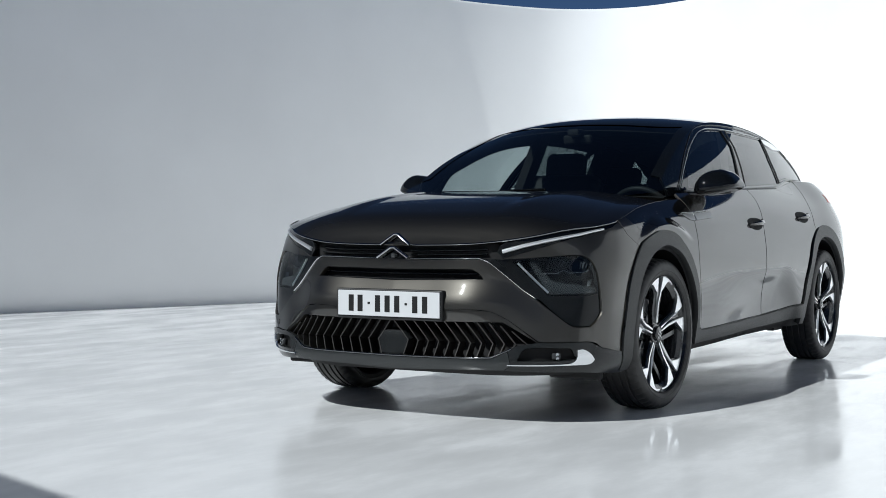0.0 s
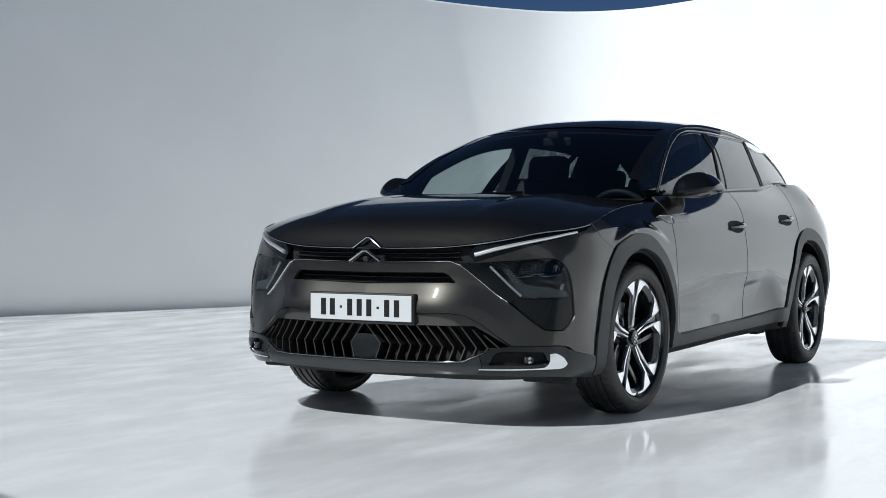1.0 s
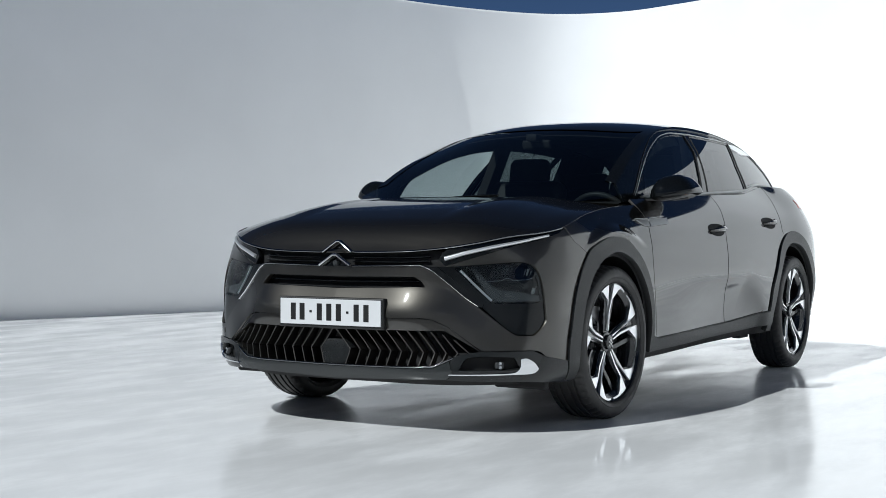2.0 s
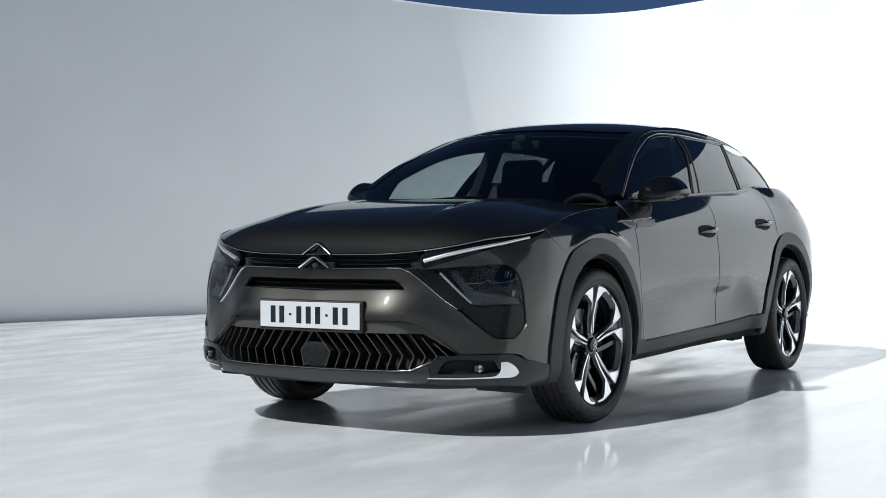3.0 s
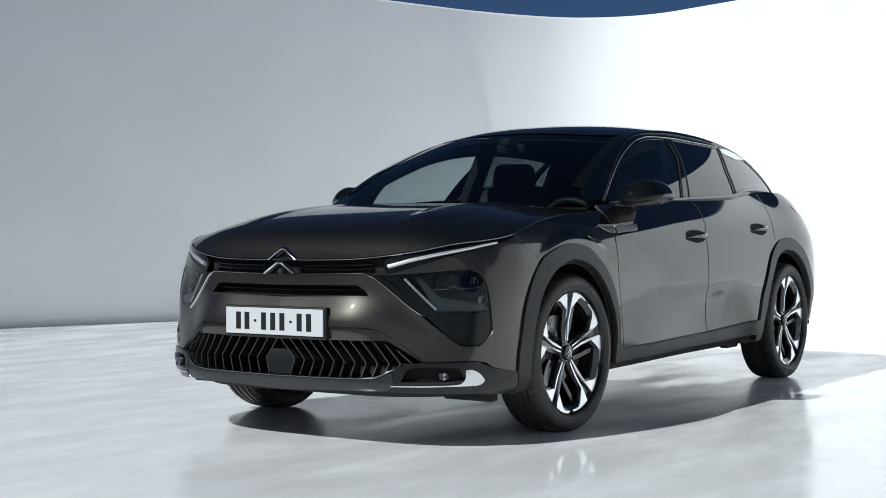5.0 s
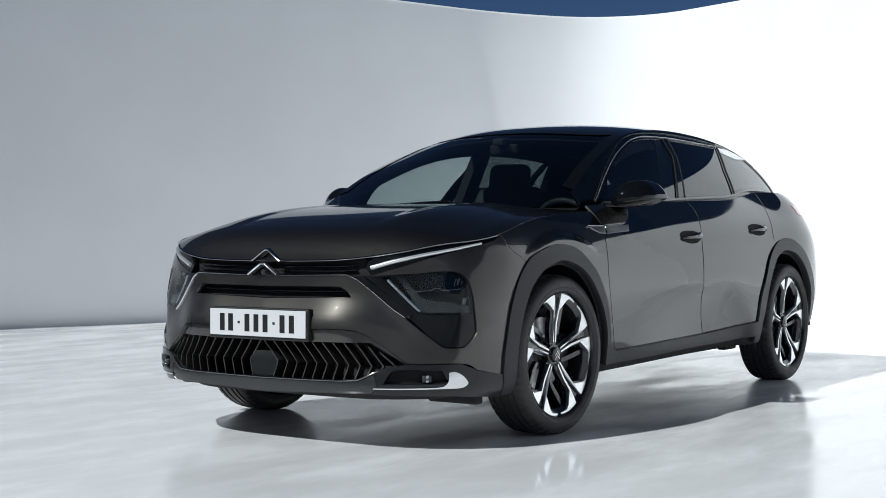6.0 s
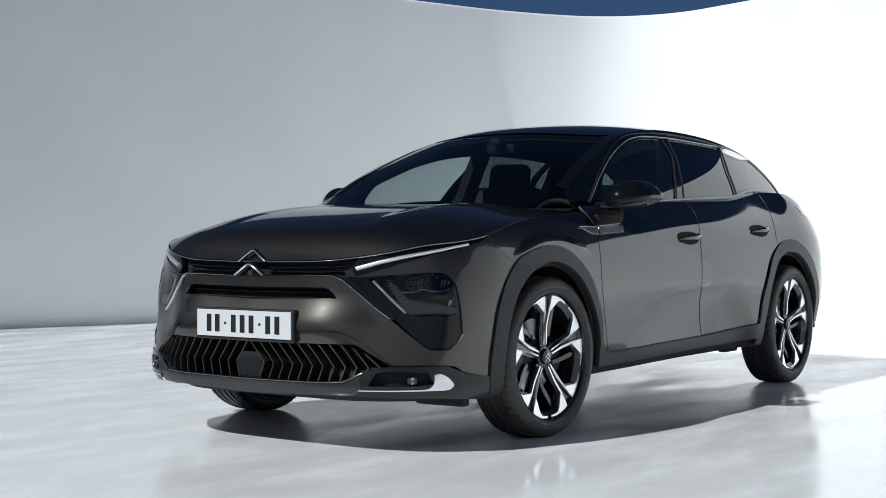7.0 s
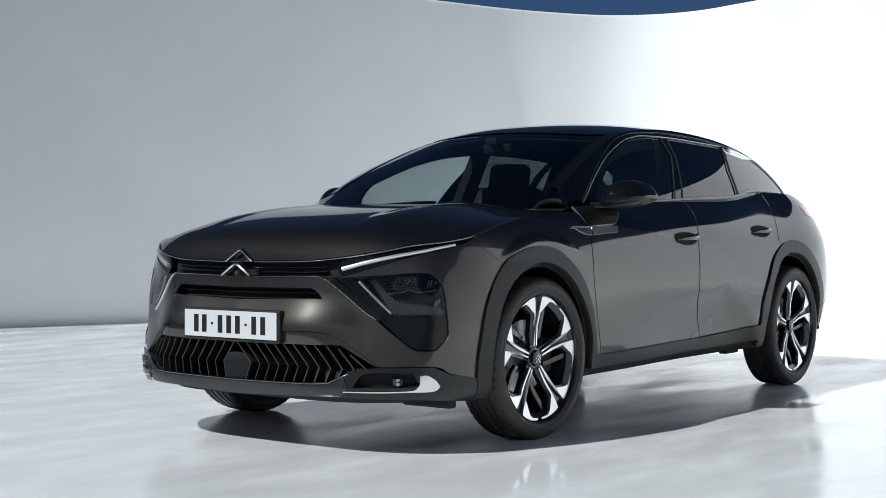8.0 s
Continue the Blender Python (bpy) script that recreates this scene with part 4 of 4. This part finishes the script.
def mirror_body():
    bm = bmesh.new()
    bmesh.ops.create_uvsphere(bm, u_segments=40, v_segments=24, radius=1)
    for v in bm.verts:
        x, y, z = v.co
        f = lambda a, p: math.copysign(abs(a) ** p, a)
        x, y, z = f(x, .66), f(y, .62), f(z, .66)
        x, y = x * (1.03 - .20 * max(z, 0) ** 1.3), y * (1.03 - .20 * max(z, 0) ** 1.3)
        h = (.097 if z > 0 else .028) * (1 - .50 * max(y, 0) ** 1.8)
        v.co = (-.712 + .125 * x - .035 * y, .884 + .105 * y + .012 * x * x, 1.029 + h * z + .016 * y)
        if v.co.x < -.792:
            v.co.x = -.792 + (v.co.x + .792) * .35
    return bm


mirrors = pair("door_mirror", mirror_body(), GLOSS_BLACK, front_doors, "gloss black door mirror", 60)
q = np.array([(-.575, .770, 1.000), (-.60, .800, .999), (-.64, .832, 1.002), (-.70, .872, 1.006), (-.77, .905, 1.010)])
pair("mirror_arm", strip(q, np.tile((0, 0, 1.0), (5, 1)), .050, .016, taper=(.75, 1.2), bevel=.5), GLOSS_BLACK, mirrors, "gloss black mirror arm")
glass = box((.006, .13, .070), (-.803, .879, 1.064), .002)
pair("mirror_glass", glass, CHROME, mirrors, "mirror glass")
sail = bent([(-.55, 1.012), (-.66, 1.03)], [(-.725, 1.130), (-.64, 1.085)])
skin("sail_panel", sail, glass_at, GLOSS_BLACK, front_doors[0], turn=True, out=.001)[1].parent = front_doors[1]


def oval(u0, z0, a, b, n=24):
    return [(u0 + a * math.cos(k * 2 * math.pi / n), z0 + b * math.sin(k * 2 * math.pi / n)) for k in range(n)]


def handle(u0, z0, doors):
    """A flap handle across a flat dark oval that comes to a point below, its colour standing for the cup's shade."""
    k = np.linspace(0, 2 * math.pi, 36, endpoint=False)
    cup = [(u0 + .128 * math.copysign(abs(math.cos(a)) ** .85, math.cos(a)), z0 + .002 + (.030 if math.sin(a) > 0 else .036) * math.copysign(abs(math.sin(a)) ** (.8 if math.sin(a) > 0 else 1.35), math.sin(a))) for a in k]
    # no hollow here: the shade inside the cup is put into the oval's dark colour
    cups = [part("handle_cup_shade", sheet(cup, lambda a, b: ring(a, b, .0012), .02, .004, (), (s,)), CABIN, d, "flat dark oval for the shade in the handle recess") for d, s in zip(doors, (1, -1))]
    k = np.linspace(0, 1, 17)
    p = ring(u0 - .110 + .236 * k, z0 - .004 + .012 * k, .002 + .024 * np.sin(np.clip(k * 1.05, 0, 1) * math.pi) ** .5)
    pair("door_handle", strip(p, np.tile((0, 1.0, .25), (17, 1)), .026, .012, taper=(.5, 1.3), bevel=.6), PAINT, cups, "body coloured door handle")


handle(2.96, .853, front_doors)
handle(3.915, .893, rear_doors)
for d, s in zip(wings, (1, -1)):
    part("side_badge", sheet([(1.874, .9055), (1.977, .912), (2.031, .914), (2.031, .9085), (1.98, .906)], lambda a, b: ring(a, b, .012), .02, .012, (), (s,)), DARK_CHROME, d, "chrome side badge")
    part("badge_plate", sheet([(1.90, .9000), (1.985, .9045), (2.031, .9055), (2.021, .870), (1.965, .874), (1.92, .889)], lambda a, b: ring(a, b, .006), .02, .012, (), (s,)), WAIST, d, "dark satin badge plate")
for d, s in zip(front_doors, (1, -1)):
    part("side_badge", sheet([(2.045, .9145), (2.232, .9225), (2.262, .9215), (2.045, .9090)], lambda a, b: ring(a, b, .012), .02, .012, (), (s,)), DARK_CHROME, d, "chrome side badge")
    part("badge_plate", sheet([(2.047, .9035), (2.253, .9105), (2.288, .9140), (2.264, .8835), (2.144, .8775), (2.036, .8705)], lambda a, b: ring(a, b, .006), .02, .010, (), (s,)), WAIST, d, "dark satin badge plate")
for u0, z0 in ((.824, .385), (.33, .462)):
    for s in (1, -1):
        part("parking_sensor", sheet(oval(u0, z0, .012, .012, 16), lambda a, b: ring(a, b, .002 if u0 > .5 else -.015), .02, .004, (), (s,)), PAINT, bumper)

# ---- cabin ----
part("cabin_floor", box((3.0, 1.5, .04), (-1.75, 0, .36), .01), CABIN, car)
skin("headlining", [(x, min(y, .56)) for x, y in bent(header)] + [(-1.2, .56), (-2.0, .55), (-3.0, .50), (-3.26, .40), (-3.28, 0)], roof_at, CABIN, car, sym=True, step=.06, rim=0, out=-.035)


def dashboard():
    prof = [(-.08, .80), (-.12, .945), (-.30, .985), (-.52, .995), (-.66, .975), (-.72, .93), (-.70, .80), (-.60, .60), (-.1, .5)]
    bm = bmesh.new()
    rows = [[bm.verts.new((x - .16 * (y / .7) ** 2 + (.02 if abs(y) > .6 else 0), y, z)) for x, z in prof] for y in np.linspace(-.70, .70, 15)]
    for a, b in zip(rows, rows[1:]):
        for k in range(len(prof) - 1):
            bm.faces.new((a[k], a[k + 1], b[k + 1], b[k]))
    bmesh.ops.recalc_face_normals(bm, faces=bm.faces)
    return bm


shade(part("dashboard", dashboard(), CABIN, car, "dark dashboard"), 50)


def torus(r, t, m, n=40, k=12):
    bm, rows = bmesh.new(), []
    for i in range(n):
        a = 2 * math.pi * i / n
        rows.append([bm.verts.new(m @ Vector((math.cos(a) * (r + t * math.cos(b)), math.sin(a) * (r + t * math.cos(b)), t * math.sin(b)))) for b in np.linspace(0, 2 * math.pi, k, endpoint=False)])
    for i in range(n):
        p, q = rows[i], rows[(i + 1) % n]
        for j in range(k):
            bm.faces.new((p[j], p[(j + 1) % k], q[(j + 1) % k], q[j]))
    bmesh.ops.recalc_face_normals(bm, faces=bm.faces)
    return bm


tilt = pose(-.93, .38, .875, 0, -65, 0)
wheel_rim = shade(part("steering_wheel", torus(.18, .016, tilt), LEATHER, car, "black leather steering wheel"), 60)
shade(part("steering_boss", box((.13, .16, .05), (0, 0, -.01), .02, 3, None), LEATHER, wheel_rim, m=tilt))


def cushion(size, at, lean=0, round_by=.05):
    bm = box(size, (0, 0, 0), round_by, 4)
    bmesh.ops.transform(bm, matrix=pose(*at, 0, lean, 0), verts=bm.verts)
    return bm


def seat(y):
    s = shade(part("front_seat", cushion((.52, .50, .16), (-1.22, y, .56), -6), LEATHER, car, "black leather front seat"), 60)
    back = shade(part("backrest", cushion((.14, .52, .64), (-1.52, y, .83), -18), LEATHER, s), 60)
    shade(part("headrest", cushion((.10, .26, .19), (-1.66, y, 1.185), -12, .045), LEATHER, s), 60)


seat(.40)
seat(-.42)
bench = shade(part("rear_bench", cushion((.50, 1.25, .16), (-2.05, 0, .58), -5), LEATHER, car, "black leather rear bench"), 60)
shade(part("bench_back", cushion((.14, 1.25, .58), (-2.36, 0, .83), -22), LEATHER, bench), 60)
for y in (-.40, 0, .40):
    shade(part("bench_headrest", cushion((.09, .25, .14), (-2.50, y, 1.15), -15, .04), LEATHER, bench), 60)
shade(part("rear_view_mirror", cushion((.025, .17, .05), (-.92, 0, 1.315), 8, .012), MATT_BLACK, car, "black rear-view mirror"), 60)
shade(part("mirror_stalk", box((.10, .07, .04), (-.90, 0, 1.350), .012), MATT_BLACK, car))
p, n = on(lambda a, b: roof_at(a, b), [(-.075, -.30), (-.085, -.05), (-.115, .20)], .03, .005)
shade(part("wiper_blade", strip(p, n, .010, .008), GLOSS_BLACK, car))


def pillar(x0, x1, lean, z0, z1, y0, y1, depth=.05):
    """Inner pillar trim from the waist to the roof lining."""
    bm = bmesh.new()
    rows = [[bm.verts.new((x, y - k, z)) for x, y, k in ((a, b, 0), (c, b, 0), (c - .01, b, depth), (a + .01, b, depth))]
            for z, a, c, b in ((z0, x0, x1, y0), (z1, x0 + lean, x1 + lean, y1))]
    for i in range(4):
        bm.faces.new((rows[0][i], rows[0][(i + 1) % 4], rows[1][(i + 1) % 4], rows[1][i]))
    bm.faces.new(rows[0][::-1])
    bm.faces.new(rows[1])
    bmesh.ops.recalc_face_normals(bm, faces=bm.faces)
    return bm


pair("pillar_lining", pillar(-1.47, -1.33, -.20, .70, 1.39, .755, .575), CABIN, car)
pair("pillar_lining", pillar(-2.80, -2.20, -.08, .80, 1.33, .690, .500), CABIN, car)
pair("door_lining", box((2.3, .03, .55), (-1.75, .735, .745), .01), CABIN, car)
